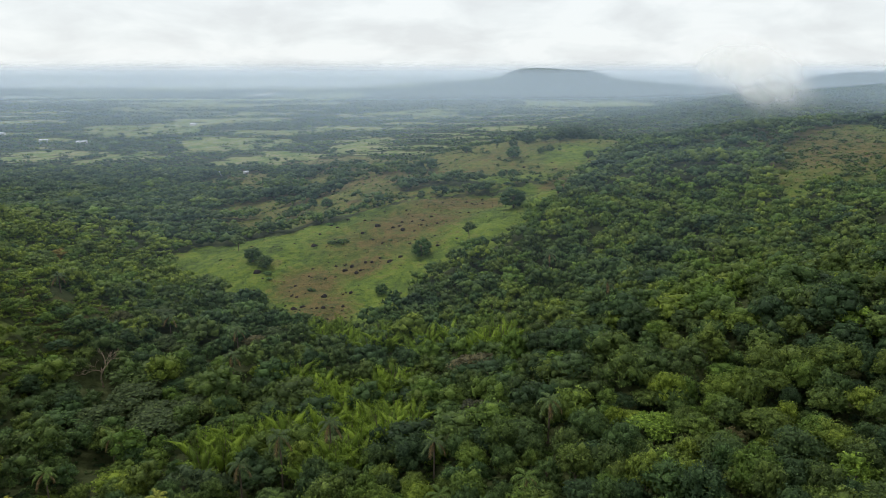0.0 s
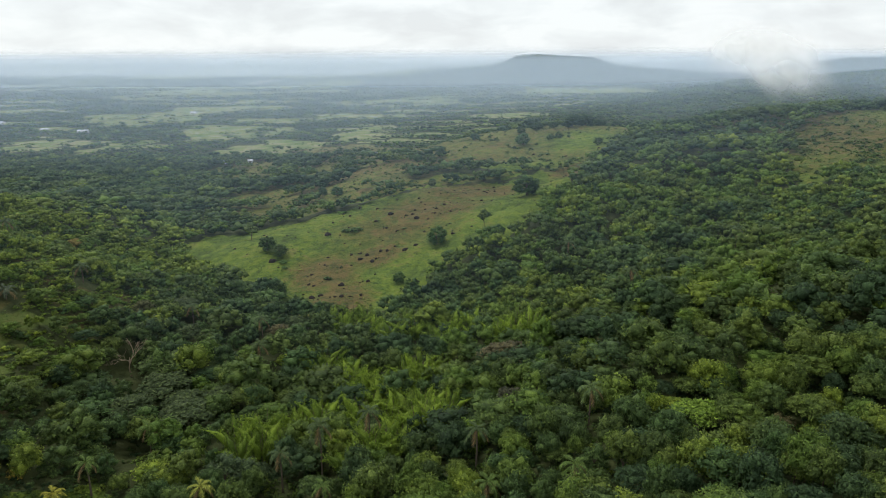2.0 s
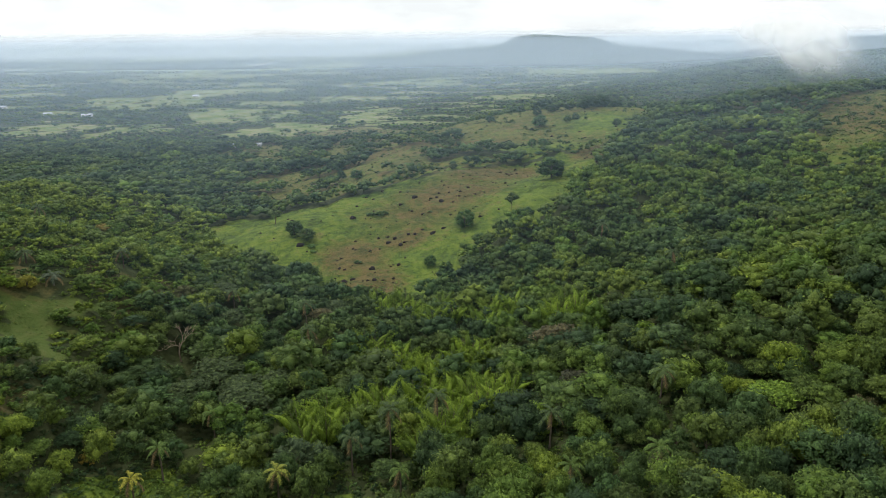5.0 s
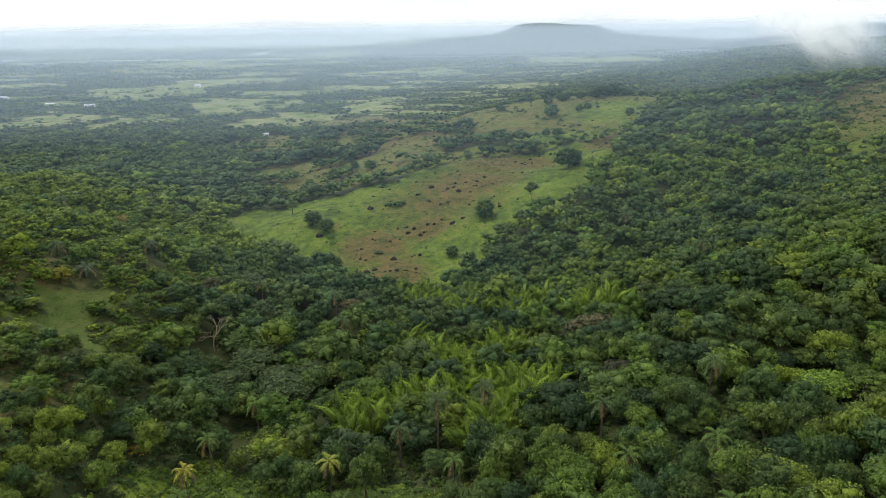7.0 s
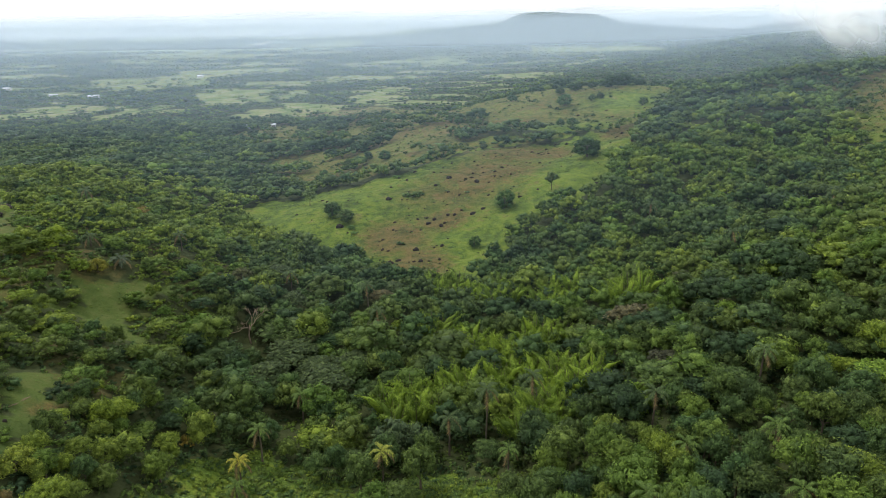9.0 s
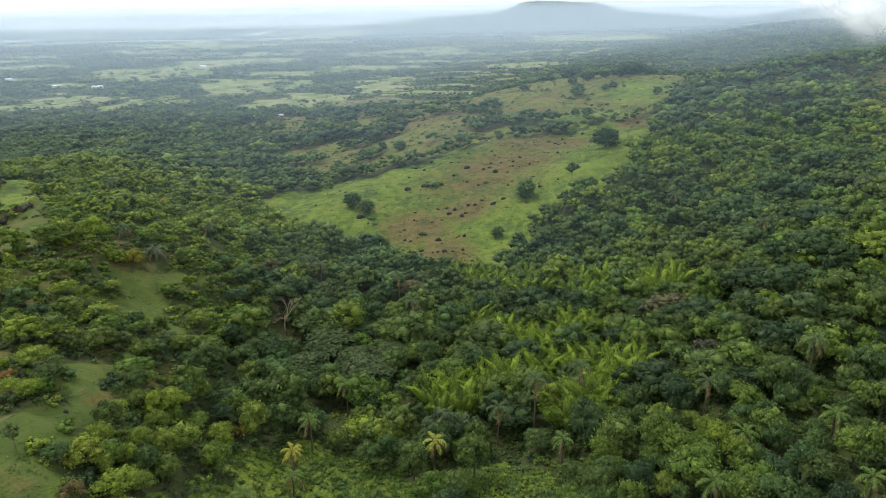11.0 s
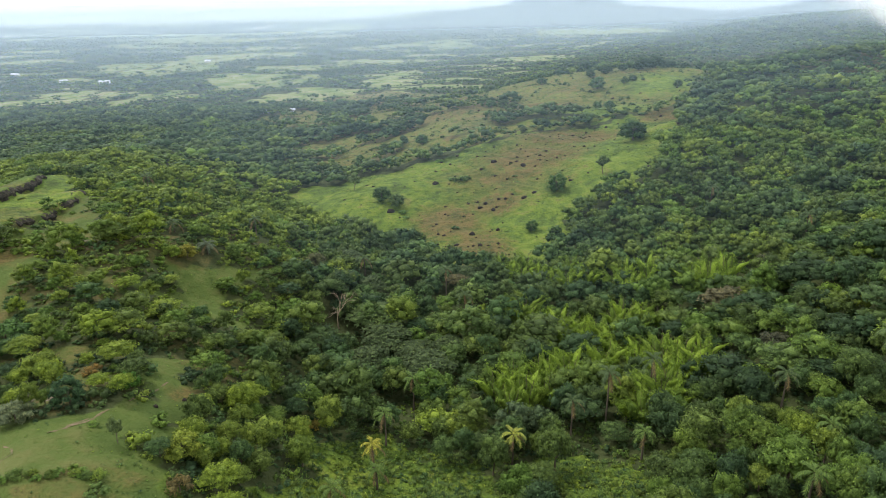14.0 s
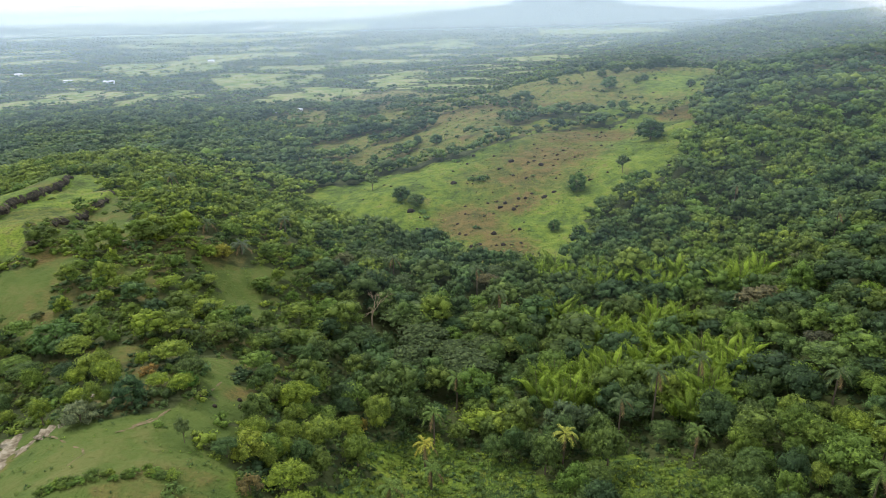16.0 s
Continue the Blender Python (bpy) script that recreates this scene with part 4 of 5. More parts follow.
for x, y, R, H, c in ((-63, 206, 4.6, 8, (0.115, 0.080, 0.058)), (-48, 232, 4.4, 8, (0.12, 0.095, 0.065)), (30, 186, 4.4, 8, (0.10, 0.085, 0.06)), (72, 152, 3.8, 7, (0.11, 0.085, 0.055)),
                      (96, 192, 4.6, 8, (0.09, 0.10, 0.055)), (-22, 108, 3.0, 6, (0.12, 0.10, 0.06)), (50, 101, 3.0, 6.5, (0.115, 0.08, 0.05)), (-112, 214, 4.2, 7, (0.13, 0.105, 0.07)), (18, 100, 3.0, 6, (0.085, 0.105, 0.05)), (62, 240, 4.6, 8, (0.09, 0.105, 0.06))):
    single(TIERED if int(x) % 2 else ROUND, x, y, R, H, (0.75 * c[0], 1.0 * c[1], 0.7 * c[2]), "tree with dull brownish grey foliage in the forest", "tree", "dull brownish trees")



for proto in ROUND + LOOSE + TIERED + BUSH:
    if proto.name not in USED:
        for child in list(proto.children):
            bpy.data.objects.remove(child)
        bpy.data.objects.remove(proto)


def far_scrub():
    """Bushes too many to count on the upper pasture and the eastern clearing."""
    rng = np.random.default_rng(31)
    shapes = [crown_shape(rng, 1.0, 0.8, -0.15, 4, 6, 0.18, "octa", bottom=-0.3).leafy() for _ in range(4)]
    rows = []
    for poly, n, low, high, dim in ((UPPER_PASTURE, 3400, 0.6, 2.6, 0.26), (RIGHT_PASTURE, 1100, 0.5, 2.4, 0.38), (MAIN_PASTURE, 60, 0.5, 1.2, 0.3)):
        p = np.array(poly, float)
        x, y = rng.uniform(p[:, 0].min(), p[:, 0].max(), n * 2), rng.uniform(p[:, 1].min(), p[:, 1].max(), n * 2)
        ok = inside(poly, x, y) & (value_noise(x, y, 14.0) + 0.2 * rng.normal(size=n * 2) > 0.5)
        x, y = x[ok], y[ok]
        m = len(x)
        k = low + (high - low) * rng.random(m) ** 2
        rows.append(np.stack([x, y, ground_z(x, y) - 0.1, rng.uniform(0, 6.28, m), k, k * rng.uniform(0.7, 1.1, m), np.clip(dim + 0.15 * rng.normal(size=m), 0, 1), rng.integers(0, 4, m).astype(float)], 1))
    tagged(new("pasture_scrub", spread_mesh("pasture_scrub", np.concatenate(rows), shapes)), "dark scrub bushes scattered over rough pasture", "scrub", kind="stuff")


far_scrub()


def dead_tree():
    base = new("dead_tree")
    rng = np.random.default_rng(5)
    s = Shape()

    def limb(p, d, length, r, depth):
        end = p + d * length
        v, q, _ = tube([p, (p + end) / 2 + rng.normal(size=3) * 0.12 * length * 0.4, end], [r, r * 0.75, r * 0.5], 5).arrays()
        s.add(v, q)
        if depth:
            for _ in range(3):
                nd = d + rng.normal(size=3) * 0.45
                nd[2] = abs(nd[2])
                nd /= np.linalg.norm(nd)
                limb(p + d * length * rng.uniform(0.55, 1), nd, length * rng.uniform(0.55, 0.75), r * 0.5, depth - 1)

    limb(np.array([0, 0, -0.5]), np.array([0.02, 0, 1.0]), 5.0, 0.22, 4)
    part("branches", s.mesh("branches", PALE_BARK, False), None, base)
    base.matrix_basis = at(-99, 175, 0.0, 1.35, 1.35)
    tagged(base, "leafless dead tree with pale bare branches", "tree")
    ROOM.append((-98, 170, 7.5))


dead_tree()


# ---- palms ----
FRONDS = [frond_shape(DETAIL, 1.0, a, b).mesh("frond", LEAF) for a, b in ((0.75, 0.85), (0.40, 0.85), (-0.1, 0.75), (1.35, 0.95))]


def palm(x, y, hub, length, colour, label):
    z = float(ground_z(x, y))
    h = max(hub - z, 3.0)
    base = new("palm")
    v, q, _ = tube([(0, 0, -0.5), (0.12, 0.05, h * 0.5), (0.05, 0, h)], [0.24, 0.17, 0.16], 7).arrays()
    part("trunk", Shape().add(v, q).mesh("trunk", BARK, False), None, base)
    n = 16
    for i in range(n):
        tier = 3 if i < 3 else (0 if i < 8 else (1 if i < 12 else 2))
        leaf = part("frond", FRONDS[tier], None, base)
        k = length * DETAIL.uniform(0.85, 1.1) * (0.8 if tier == 3 else 1.0)
        leaf.matrix_basis = Matrix.Translation((0.05, 0, h)) @ Matrix.Rotation(i * 2.39996 + DETAIL.uniform(-0.2, 0.2), 4, "Z") @ Matrix.Rotation(DETAIL.uniform(-0.15, 0.15), 4, "X") @ Matrix.Diagonal((k, k, k * DETAIL.uniform(0.85, 1.15), 1))
        old = tier == 2 and i % 2
        leaf.color = (*((0.15, 0.115, 0.06) if old else colour), 1)
    base.matrix_basis = Matrix.Translation((x, y, z))
    tagged(base, label, "palm", "palms")
    ROOM.append((x, y, 3.4))
    ROOM.append((x + (x < 0) * 0.5, y - 4.5, 3.4))


YELLOW_PALM, GREEN_PALM, GREY_PALM = (0.32, 0.31, 0.055), (0.105, 0.165, 0.045), (0.075, 0.112, 0.050)
palm(-83.2, 108.5, 119.7, 2.9, YELLOW_PALM, "palm with yellow sunlit fronds at the clearing's edge")
palm(-55.5, 110.2, 119.9, 3.0, (0.25, 0.28, 0.06), "yellow-green palm with a skirt of dry fronds")
palm(-81.4, 117.6, 120.4, 2.9, GREEN_PALM, "green palm with hanging dry fronds and a dark trunk")
for x, y, hub, k, c in ((-82, 102, 119.0, 2.6, GREEN_PALM), (-89, 95, 120.0, 2.9, (0.12, 0.18, 0.05)), (-75, 91, 119.5, 2.8, (0.22, 0.26, 0.06)), (-0.6, 98.6, 129.0, 3.2, GREEN_PALM),
                        (-12.5, 83.2, 131.6, 3.2, GREEN_PALM), (-42, 119, 121.5, 3.0, GREY_PALM), (-24, 124.5, 127.8, 3.4, GREY_PALM), (-34, 121.5, 126.5, 3.4, GREY_PALM), (-1.8, 112.3, 131.0, 3.0, GREY_PALM), (14, 97, 133.6, 3.2, GREEN_PALM),
                        (-67, 199, 118.5, 3.4, GREY_PALM), (-31, 106, 123.0, 2.6, GREEN_PALM), (21, 117.5, 137.0, 3.2, (0.10, 0.15, 0.06)), (-131, 214, 132.0, 3.2, GREY_PALM),
                        (-137, 183.5, 131.0, 3.8, (0.095, 0.125, 0.085)), (-149, 191.5, 139.0, 3.2, GREY_PALM), (-62, 178, 119.0, 3.4, GREY_PALM), (-76, 134, 118.5, 3.0, GREEN_PALM),
                        (-95, 214, 117.0, 3.4, GREY_PALM), (55, 210, 131.0, 3.4, GREY_PALM), (44, 262, 126.0, 3.6, GREY_PALM), (96, 225, 141.0, 3.4, GREY_PALM), (-186, 262, 136.0, 3.4, GREY_PALM), (8, 78, 136.0, 3.0, GREEN_PALM)):
    palm(x, y, hub, k, c, "green feather palm rising through the forest")

# ---- bamboo ----


CULM = tube([(0, 0, -0.4), (0.2, 0, 3.0), (0.9, 0, 6.4)], [0.06, 0.05, 0.03], 4).mesh("culm", BARK)


def bamboo_protos():
    out = []
    for _ in range(3):
        base = new("bamboo_clump")
        s = bamboo_shape(DETAIL, 7, 7.6, 150, 0.22)
        part("foliage", s.mesh("foliage", LEAF), None, base)
        for i in range(4):
            culm = part("culm", CULM, None, base)
            culm.matrix_basis = Matrix.Rotation(i * 1.7, 4, "Z") @ Matrix.Translation((0.3 + 0.2 * i, 0, 0))
        out.append(base)
    return out


BAMBOO = bamboo_protos()
GROVES = [(-50, 136, 9, 8), (-38, 146, 9, 8), (-22, 146, 10, 9), (-14, 136, 8, 8), (-24, 122, 7, 5), (-19, 214, 14, 10), (-2, 204, 12, 9), (-40, 222, 10, 8), (14, 190, 8, 7), (-33, 168, 6, 5), (-13, 170, 8, 6), (-43, 180, 5, 4), (-24, 159, 6, 4)]
for gx, gy, rx, ry in GROVES:
    for i in range(9 if gy < 160 else 8):
        a, r = i * 2.39996, math.sqrt((i + 0.5) / 9)
        x, y = gx + rx * r * math.cos(a), gy + ry * r * math.sin(a)
        s = 1.0 + 0.35 * DETAIL.random()
        ob = put(BAMBOO[i % 3], USED, at(x, y, DETAIL.random() * 6.28, s, s * DETAIL.uniform(0.85, 1.1)))
        k = DETAIL.uniform(1.0, 1.4)
        colour_crown(ob, (0.136 * k, 0.206 * k, 0.036))
        tagged(ob, "feathery yellow-green bamboo clump with arching culms", "bamboo", "bamboo groves")
        ROOM.append((x, y, 3.0))

# ---- the forest round them ----
near_rows = plant(stand(62, 122, 4.7, RNG), RNG, len(NEAREST), 3.1, 4.0)
NEAR_PROTOS = [prototype("tree", a, trunk_mesh(0.8, 0.05, 0.05, 2)) for a in NEAREST]
order = np.argsort(near_rows[:, 1] + 0.15 * np.abs(near_rows[:, 0] + 40))
for row in near_rows[order[:300]]:
    x, y, z, turn, wide, high, tint, k = row
    ob = put(NEAR_PROTOS[int(k)], USED, Matrix.Translation((x, y, z)) @ Matrix.Rotation(turn, 4, "Z") @ Matrix.Diagonal((wide, wide, high, 1)))
    colour_crown(ob, leaf_colour(tint))
    form = "flat-layered" if int(k) % 4 == 3 else ("vine-hung" if int(k) % 4 == 2 else "round-crowned")
    tagged(ob, tint_word(tint) + " " + form + (" shrub-sized tree on the scrubby hill" if wide < 2.1 and x < -100 else " tree in the dense forest"), "tree", "near forest trees")
tagged(new("near_forest", spread_mesh("forest", near_rows[order[300:]], NEAREST)), "dense mixed tropical forest canopy in many greens", "forest", kind="stuff")
slope_rows = plant(stand(122, 195, 5.7, RNG), RNG, len(NEAR), 4.0, 4.4)
tagged(new("slope_forest", spread_mesh("forest", slope_rows, NEAR)), "dense mixed forest canopy on the valley slopes", "forest", kind="stuff")
middle_rows = plant(stand(195, 345, 5.1, RNG), RNG, len(MIDDLE), 4.1, 4.4)
tagged(new("middle_forest", spread_mesh("forest", middle_rows, MIDDLE)), "dense green forest canopy over the hillside", "forest", kind="stuff")
hill_rows = plant(stand(345, 820, 6.9, RNG), RNG, len(HILL), 5.6, 4.6)
tagged(new("hill_forest", spread_mesh("forest", hill_rows, HILL)), "forest covering the far hill and the foot of the slope", "forest", kind="stuff")
bands, y = [], 820.0
while y < 4800:
    step = max(10.0, y / 104)
    bands.append(plant(stand(y, y + step * 0.99, step, RNG), RNG, len(FAR), step * 0.62, (4.6 + step * 0.03) * (1 - 0.45 * float(smooth(3200, 4200, y)))))
    y += step
lone_x, lone_y = RNG.uniform(-1500, 500, 3600), RNG.uniform(760, 2400, 3600)
lone = open_land(lone_x, lone_y) & (np.abs(lone_x + 40) < 0.74 * lone_y + 60) & (value_noise(lone_x, lone_y, 40.0) > 0.5)
far_rows = np.concatenate(bands + [plant(np.stack([lone_x[lone], lone_y[lone]], 1), RNG, len(FAR), 4.5, 4.4)])
tagged(new("plain_woods", spread_mesh("forest", far_rows, FAR)), "woods and hedgerows across the flat plain", "woodland", kind="stuff")


# ---- scrub of the western hill ----
def scrub():
    rng = np.random.default_rng(17)
    xs, ys = np.meshgrid(np.arange(-290, -104, 2.45), np.arange(64, 360, 2.45))
    p = np.stack([xs.ravel(), ys.ravel()], 1) + rng.uniform(-1.2, 1.2, (xs.size, 2))
    p = p[(p[:, 0] > -100 - 0.80 * p[:, 1]) & ~open_land(p[:, 0], p[:, 1]) & ~scrub_gap(p[:, 0], p[:, 1]) & ((scrubby(p[:, 0], p[:, 1]) > 0.3) | ((low_growth(p[:, 0], p[:, 1]) > 0.3) & (rng.random(len(p)) < 0.5)))]
    p = keep_clear(p)
    x, y = p.T
    n = len(p)
    k = rng.uniform(0.8, 2.0, n) * np.where(y > 200, 1.35, 1.18)
    k = np.where((y < 150) & (rng.random(n) < 0.35), k * 0.75, k)
    tint = np.clip(0.44 + 0.22 * smooth(120, 165, y) + 0.02 * smooth(200, 240, y) + 0.5 * (value_noise(x, y, 8.0) - 0.5) + 0.18 * rng.normal(size=n), 0.05, 1)
    shapes = [crown_shape(rng, 1.0, 0.8, -0.2, 5, 12, 0.13, "octa", bottom=-0.2).leafy() for _ in range(6)]
    rows = np.stack([x, y, ground_z(x, y) - 0.15, rng.uniform(0, 6.28, n), k, k * rng.uniform(0.7, 1.1, n), tint, rng.integers(0, 6, n).astype(float)], 1)
    tagged(new("hill_scrub", spread_mesh("hill_scrub", rows, shapes)), "thick yellowish green scrub over the western hill", "scrub", kind="stuff")


scrub()


# ---- undergrowth, herbs and tussocks ----
def undergrowth():
    rng = np.random.default_rng(41)
    xs, ys = np.meshgrid(np.arange(-112, 112, 1.6), np.arange(66, 172, 1.6))
    p = np.stack([xs.ravel(), ys.ravel()], 1) + rng.uniform(-0.7, 0.7, (xs.size, 2))
    herb = open_land(*p.T) & ~inside(NEAR_GLADE, *p.T)
    for rx, ry, rr in ROOM:
        if rr == 3.4:
            herb |= (p[:, 0] - rx) ** 2 + (p[:, 1] - ry) ** 2 < 16
    keep = np.where(herb, rng.random(len(p)) < 0.88, (rng.random(len(p)) < np.where(p[:, 1] < 128, 0.6, 0.36)) & (p[:, 0] < 0.66 * p[:, 1] + 10) & ~inside(NEAR_GLADE, *p.T))
    p, herb = p[keep], herb[keep]
    x, y = p.T
    n = len(p)
    k = np.where(herb, rng.uniform(0.55, 1.3, n), rng.uniform(0.8, 1.7, n))
    tint = np.clip(np.where(herb, 0.62, 0.32) + 0.35 * (value_noise(x, y, 5.0) - 0.5) + 0.14 * rng.normal(size=n), 0.05, 1)
    shapes = [crown_shape(rng, 1.0, 0.9, -0.3, 3, 10, 0.20, "octa", bottom=-0.1).leafy() for _ in range(5)]
    rows = np.stack([x, y, ground_z(x, y) - 0.1, rng.uniform(0, 6.28, n), k, k * rng.uniform(0.6, 1.2, n), tint, rng.integers(0, 5, n).astype(float)], 1)
    tagged(new("undergrowth", spread_mesh("undergrowth", rows, shapes)), "lush herbs, ferns and saplings between the trees", "undergrowth", kind="stuff")


undergrowth()


def tussocks():
    rng = np.random.default_rng(3)
    tuft = Shape()
    for i in range(5):
        a = i * 1.2566
        d = np.array([math.cos(a), math.sin(a), 0])
        side = np.array([-d[1], d[0], 0]) * 0.28
        tuft.add([d * 0.1 - side, d * 0.1 + side, d * 0.75 + side * 0.4 + (0, 0, 0.75), d * 0.75 - side * 0.4 + (0, 0, 0.75)], [(0, 1, 2, 3)])
    shape = [tuft.leafy()]
    spots = []
    for poly, n, w in ((MAIN_PASTURE, 6500, 0.5), (NEAR_GLADE, 1500, 0.28), (LOW_CLEARING, 5200, 0.55), (FERN_CLEARING, 2600, 0.55), (LEFT_GLADE, 700, 0.25), (SMALL_GLADE, 260, 0.3), (RIGHT_PASTURE, 2500, 0.9), (UPPER_PASTURE, 4000, 0.8)):
        p = np.array(poly, float)
        x, y = rng.uniform(p[:, 0].min(), p[:, 0].max(), n * 2), rng.uniform(p[:, 1].min(), p[:, 1].max(), n * 2)
        ok = inside(poly, x, y) & (value_noise(x, y, 6.0) + rng.normal(size=n * 2) * 0.25 > 0.5)
        x, y = x[ok], y[ok]
        m = len(x)
        tint = np.clip(0.50 + 0.16 * rng.normal(size=m), 0.2, 1)
        k = w * rng.uniform(0.5, 1.5, m)
        spots.append(np.stack([x, y, ground_z(x, y), rng.uniform(0, 6.28, m), k, k * 0.8, tint, 0 * x], 1))
    tagged(new("tussock_grass", spread_mesh("tussock_grass", np.concatenate(spots), shape)), "rough tussocks of grass and herbs in the open ground", "grass", kind="stuff")


tussocks()


# ---- rocks ----
def rock_mesh(rng, flat=1.0, mat=ROCK, rough=0.07):
    v, t = ICO2 if mat is ROCK else ICO3
    w = v.copy()
    for _ in range(7):
        d = rng.normal(size=3)
        d /= np.linalg.norm(d)
        cut = rng.uniform(0.45, 0.85)
        over = np.clip(w @ d - cut, 0, None)
        w = w - over[:, None] * d * 0.85
    w = w * (1 + rough * rng.normal(size=(len(w), 1)))
    return mesh_of("boulder", w * (1, 1, flat), np.zeros((0, 4)), t, None, [mat])


ROCKS = [rock_mesh(DETAIL) for _ in range(5)]
PALE_ROCKS = [rock_mesh(DETAIL, 0.30, SAND, 0.16) for _ in range(3)]


def boulder(x, y, s, meshes=None, label="dark weathered boulder lying in the pasture", group="boulders in the pasture", name="boulder"):
    meshes = meshes or ROCKS
    ob = new(name, meshes[int(abs(x * 11 + y * 5)) % len(meshes)])
    ob.matrix_basis = at(x, y, (x * 3.1 + y) % 6.28, s, s * 0.95, 0.22 * s)
    tagged(ob, label, "rock", group)


count = 0
while count < 290:
    x, y = -120 + 200 * DETAIL.random(), 245 + 185 * DETAIL.random()
    stony = dryness(np.array([x]), np.array([y]))[0]
    if inside(MAIN_PASTURE, np.array([x]), np.array([y]))[0] and DETAIL.random() < 0.06 + stony ** 1.5:
        boulder(x, y, 0.32 + 1.0 * DETAIL.random() ** 2.5 + (0.7 if count % 40 == 0 else 0))
        count += 1
for x, y, s in ((-70, 344, 2.4), (-37, 362, 1.9), (-22, 351, 1.7), (-21, 315, 1.5), (-26, 312, 1.9), (-54, 282, 1.8), (-64, 267, 2.0), (-61, 270, 1.5), (-92, 312, 2.2), (-42, 306, 1.3), (-48, 310, 1.6), (-45, 313, 1.4)):
    boulder(x, y, s, None, "large dark boulder standing out of the pasture")
for i in range(40):
    x, y = -120 + 230 * DETAIL.random(), 455 + 130 * DETAIL.random()
    if inside(UPPER_PASTURE, np.array([x]), np.array([y]))[0]:
        boulder(x, y, 0.6 + 1.0 * DETAIL.random() ** 2, None, "dark boulder on the upper pasture", "boulders of the upper pasture")
for x, y, s in ((-116, 104, 1.1), (-115.2, 105.4, 0.9), (-114.6, 103.2, 0.8), (-117, 106.3, 0.7), (-104.4, 91, 1.2), (-103.4, 92.3, 0.9), (-105.4, 92.2, 0.8), (-113.5, 106.5, 0.5), (-119, 99.4, 0.5)):
    boulder(x, y, s, None, "dark rock beside the glade", "rocks by the glade")
for x, y, s in ((-166, 169, 1.9), (-164, 170.5, 1.4), (-167.5, 171, 1.5), (-162.5, 169, 1.0), (-143, 131, 1.8), (-141, 132, 1.3), (-145, 130, 1.4), (-146, 86, 3.4), (-143, 87.5, 2.8), (-148, 84, 3.6), (-141, 89, 2.0), (-150, 88, 3.0), (-139, 89.6, 1.3), (-145, 83, 2.2), (-147, 90, 2.6), (-135, 97, 1.4), (-139, 99, 2.2), (-142, 98, 1.8)):
    boulder(x, y, s, PALE_ROCKS, "pale eroded sandstone breaking out of the ground", "sandstone outcrops", "rock_outcrop")


# ---- worn soil in the grass ----
def worn_strip(points, wide, label):
    """A thin sheet of bare soil along a line, uneven at its edges, following the ground."""
    rng = np.random.default_rng(int(abs(points[0][0] * 10)))
    p = np.array(points, float)
    k = np.linspace(0, len(p) - 1, 14 * (len(p) - 1))
    x, y = np.interp(k, np.arange(len(p)), p[:, 0]), np.interp(k, np.arange(len(p)), p[:, 1])
    dx, dy = np.gradient(x), np.gradient(y)
    n = np.hypot(dx, dy) + 1e-6
    w = wide * (0.35 + np.sin(np.linspace(0.1, 3.04, len(x))) ** 0.6) * rng.uniform(0.6, 1.2, len(x))
    rows = []
    for side in (-1, 0, 1):
        a, b = x - side * w * dy / n, y + side * w * dx / n
        rows.append(np.stack([a, b, ground_z(a, b) + (0.05 if side == 0 else 0.0)], 1))
    i = np.arange(3 * len(x)).reshape(3, -1)
    q = np.stack([i[:-1, :-1], i[:-1, 1:], i[1:, 1:], i[1:, :-1]], 2).reshape(-1, 4)
    tagged(new("worn_soil", mesh_of("worn_soil", np.concatenate(rows), q, slots=[SOIL], flat=False)), label, "ground", kind="structure")


worn_strip([(-128.5, 85), (-127.6, 86.3), (-125.4, 90), (-124, 94.3)], 0.26, "reddish bare scar worn into the grassy slope")
worn_strip([(-127.2, 87.6), (-125.6, 91.2)], 0.18, "reddish bare scar beside another in the grass")
worn_strip([(-143, 89), (-140.5, 87.5), (-135.5, 83.9), (-131.2, 80.8), (-130.4, 79.6), (-130.9, 78.9), (-131.7, 77.4)], 0.16, "narrow pale footpath bending through the grass")
worn_strip([(-122.5, 98), (-121.6, 104), (-121.0, 110)], 0.18, "faint trodden track over the narrow glade")
worn_strip([(-162, 163), (-158, 171), (-160, 180)], 0.7, "bare reddish soil under the scarp")


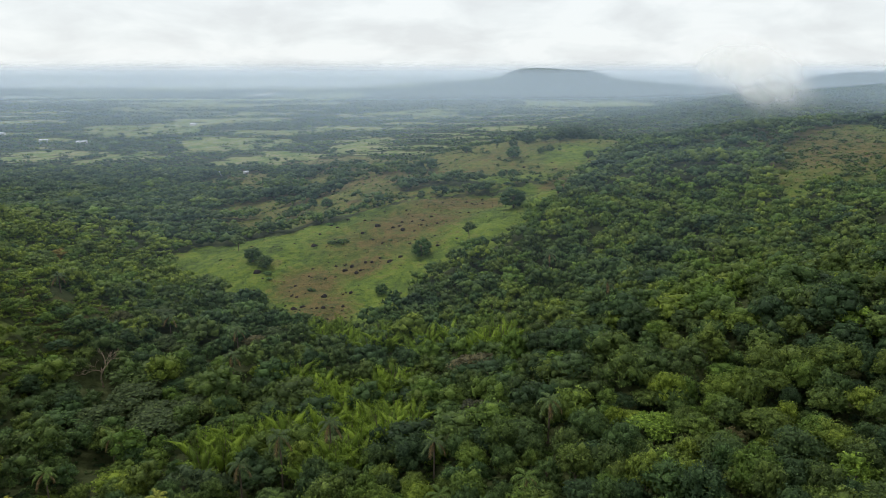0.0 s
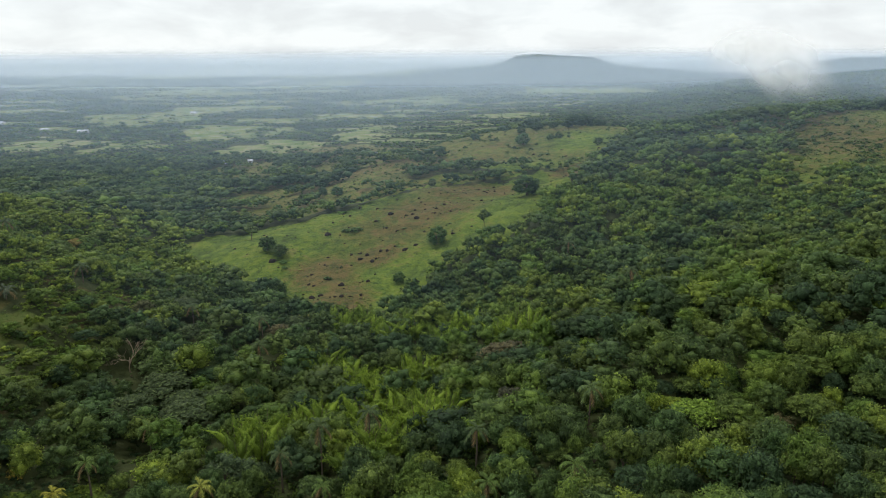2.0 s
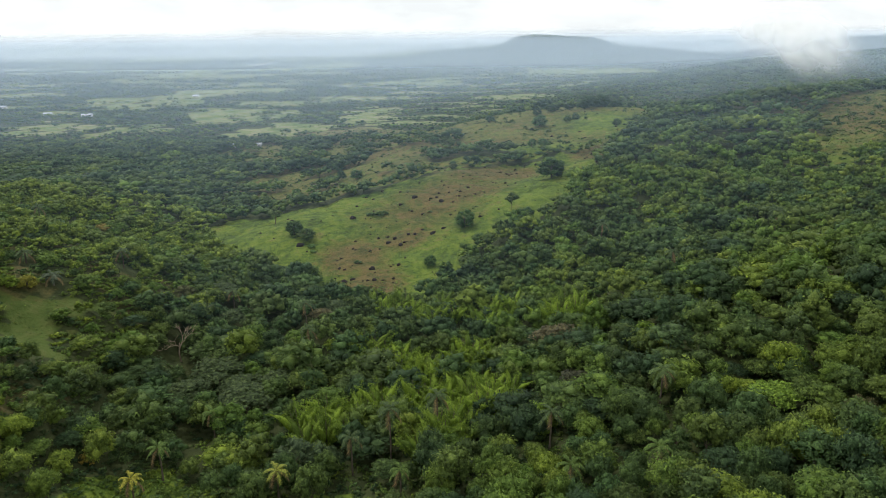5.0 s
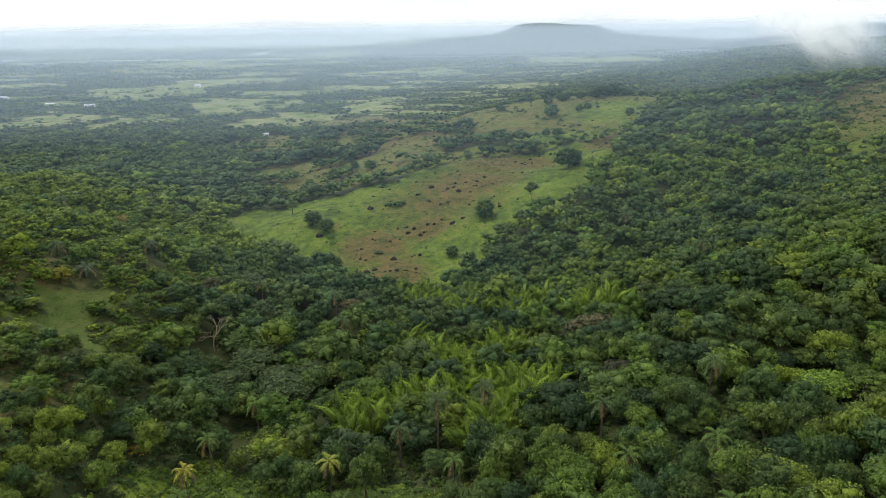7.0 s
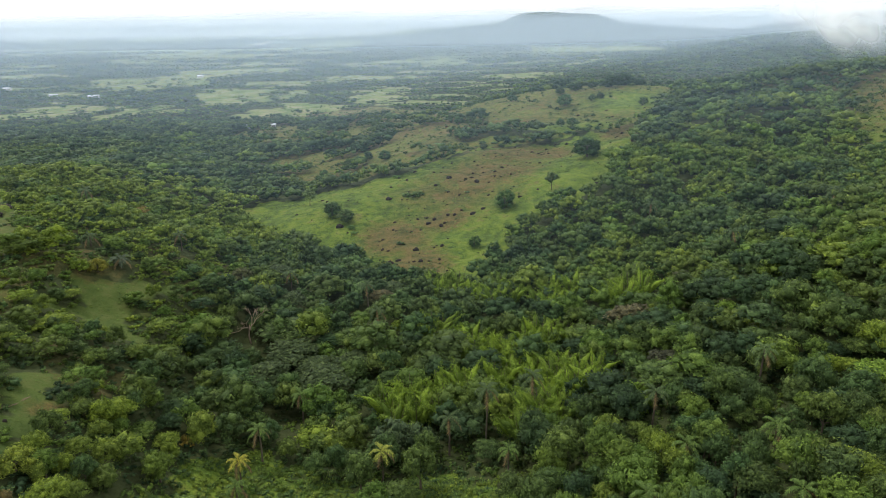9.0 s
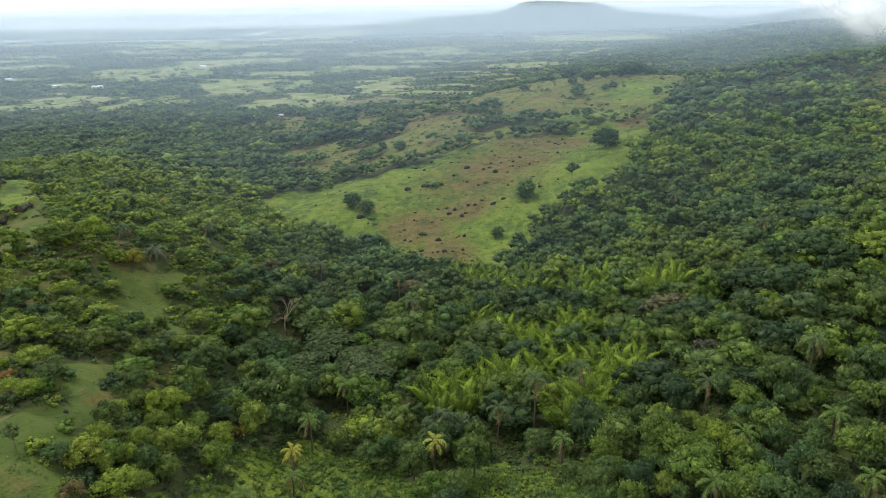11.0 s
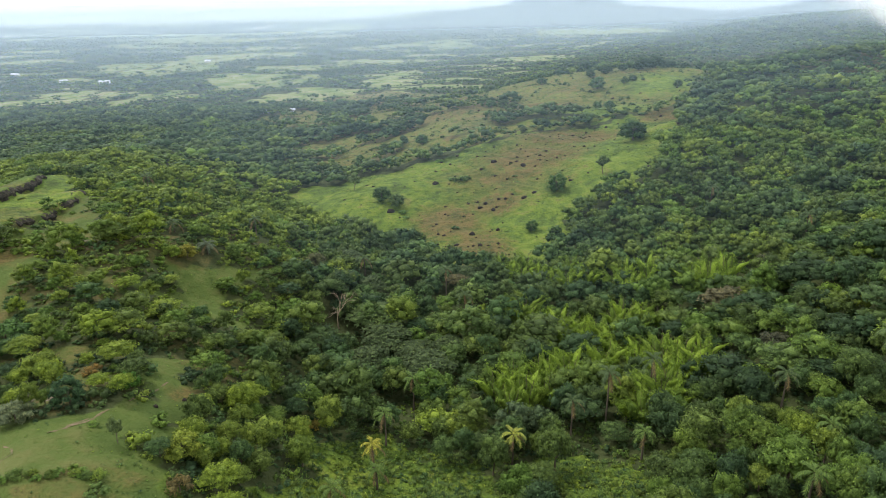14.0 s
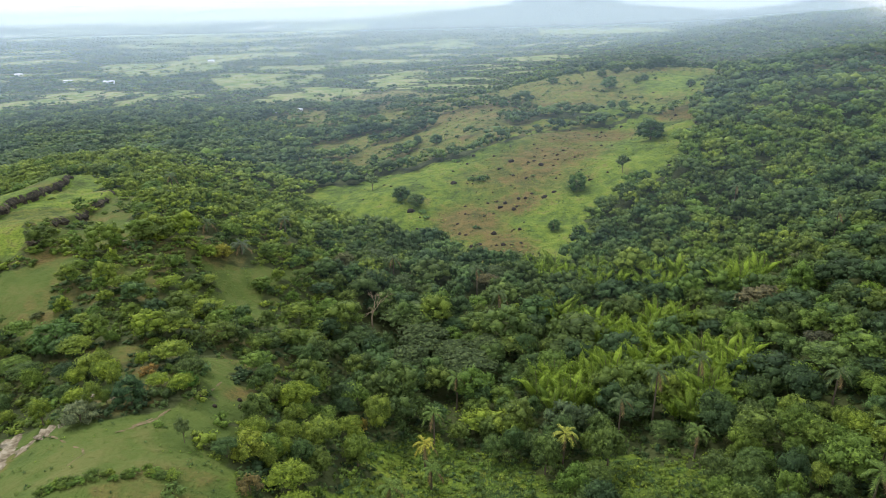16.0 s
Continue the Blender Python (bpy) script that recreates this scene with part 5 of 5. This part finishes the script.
# ---- scarps ----
def scarp(a, b, drop):
    """A broken rock face that hangs under the lip of a shelf, cut by clefts and ledges."""
    rng = np.random.default_rng(int(abs(a[0])))
    (ax, ay), (bx, by) = a, b
    n = math.hypot(bx - ax, by - ay)
    ux, uy = (bx - ax) / n, (by - ay) / n
    along = np.arange(-2, n + 1.2, 0.34)
    wander = 0.7 * np.sin(along * 0.31) + 0.35 * np.sin(along * 1.1 + 1)
    cleft = 0.35 * np.sin(along * 2.3) + 0.25 * np.sin(along * 4.1 + 2) + 0.16 * rng.normal(size=len(along))

    # stretches where the turf has slipped down over the rock
    slip = 1.5 * smooth(0.15, 0.55, np.sin(along * 0.47 + ax) + 0.5 * np.sin(along * 1.21 + 2)) if drop < 3 else 0.0 * along

    def at_back(off):
        return ax + along * ux - (off - wander) * uy, ay + along * uy + (off - wander) * ux

    top, low = ground_z(*at_back(1.1)), ground_z(*at_back(-1.4))
    rows = []
    levels = np.linspace(0, 1, 9)
    for i, k in enumerate(levels):
        ledge = 0.30 * math.sin(k * 9.0) + cleft * math.sin(min(k * 1.4, 1.0) * math.pi) ** 0.7
        x, y = at_back(0.9 - 1.8 * k ** 0.9 - (0.32 if 0 < i < 6 else 0.0) + 0.6 * ledge * (0 < i < 8) + slip)
        z = top + (low - top) * k ** 1.1 - (0.05 if i == 0 else 0.0) - (0.4 if i == 8 else 0.0) + 0.10 * rng.normal(size=len(along)) * (0 < i < 8)
        rows.append(np.stack([x, y, z], 1))
    v = np.concatenate(rows)
    i = np.arange(len(v)).reshape(len(levels), -1)
    q = np.stack([i[:-1, :-1], i[1:, :-1], i[1:, 1:], i[:-1, 1:]], 2).reshape(-1, 4)
    tagged(new("rock_scarp", mesh_of("rock_scarp", v, q, slots=[CLIFF])), "dark eroded rock face under a grassy lip", "cliff", kind="structure")


for a, b, drop, run in SCARPS:
    scarp(a, b, drop)
    for i in range(1 if drop > 3 else 5):
        k, off = DETAIL.random(), DETAIL.uniform(2.6, 6.0)
        ux, uy = (b[0] - a[0]), (b[1] - a[1])
        n = math.hypot(ux, uy)
        x, y = a[0] + ux * k + off * uy / n, a[1] + uy * k - off * ux / n
        single(BUSH, x, y, 0.8 + 1.2 * DETAIL.random(), 1.0 + 1.6 * DETAIL.random(), leaf_colour(0.3 + 0.4 * DETAIL.random()), "olive green shrub at the foot of the scarp", "bush", "shrubs under the scarps")


# ---- water and houses on the plain ----
for poly, label in zip(WATERS, ("bend of a pale shining river in the plain", "pond shining between far fields", "far sheet of pale water")):
    bm = bmesh.new()
    lift = max(float(ground_z(x, y)) for x, y in poly) + 0.6
    bm.faces.new([bm.verts.new((x, y, lift)) for x, y in poly])
    bmesh.ops.triangulate(bm, faces=bm.faces[:])
    me = bpy.data.meshes.new("water")
    bm.to_mesh(me)
    bm.free()
    me.materials.append(WATER)
    tagged(new("water", me), label, "river", kind="structure")


def house(x, y, turn, w, d, h):
    base = new("farmhouse")
    wall = Shape().add([(-w, -d, -1), (w, -d, -1), (w, d, -1), (-w, d, -1), (-w, -d, h), (w, -d, h), (w, d, h), (-w, d, h), (-w, 0, h + d * 0.5), (w, 0, h + d * 0.5)],
                       [(0, 1, 5, 4), (1, 2, 6, 5), (2, 3, 7, 6), (3, 0, 4, 7)], [(5, 6, 9), (7, 4, 8)])
    part("wall", wall.mesh("wall", RENDER_WALL), None, base)
    e, k, g = 0.7, 0.18, h + d * 0.5
    for sign in (-1, 1):
        o = [(-w - e, 0, g + 0.1), (w + e, 0, g + 0.1), (w + e, sign * (d + e), h - e * 0.5 + 0.1), (-w - e, sign * (d + e), h - e * 0.5 + 0.1)]
        slab = Shape().add(o + [(a, b, c + k) for a, b, c in o], [(3, 2, 1, 0), (4, 5, 6, 7), (0, 1, 5, 4), (1, 2, 6, 5), (2, 3, 7, 6), (3, 0, 4, 7)])
        part("roof", slab.mesh("roof", ROOF), None, base, "pale metal sheet roof")
    for name, px, pz, ww, hh in (("door", 0.0, 0.0, 0.5, 2.0), ("window", -w * 0.55, 0.9, 0.6, 1.1), ("window", w * 0.55, 0.9, 0.6, 1.1)):
        o = [(px - ww, -d - 0.06, pz), (px + ww, -d - 0.06, pz), (px + ww, -d - 0.06, pz + hh), (px - ww, -d - 0.06, pz + hh)]
        part(name, Shape().add(o + [(a, b + 0.1, c) for a, b, c in o], [(0, 1, 2, 3), (7, 6, 5, 4), (1, 0, 4, 5), (3, 2, 6, 7)]).mesh(name, BARK), None, base)
    base.matrix_basis = at(x, y, turn)
    tagged(base, "low pale farmhouse with a light sheet roof on the plain", "house", "farmhouses")


for x, y, turn, w, d, h in ((-613, 1128, 0.2, 8, 4, 3), (-264, 778, -0.1, 4, 2.6, 2.6), (-235, 782, 0.5, 2.4, 2.2, 2.6), (-696, 1158, 0.1, 6, 3, 3), (-851, 1283, 0.0, 6, 4, 3), (-87, 800, 0.3, 4, 3, 3), (-560, 1500, 0.2, 6, 4, 3)):
    house(x, y, turn, w, d, h)
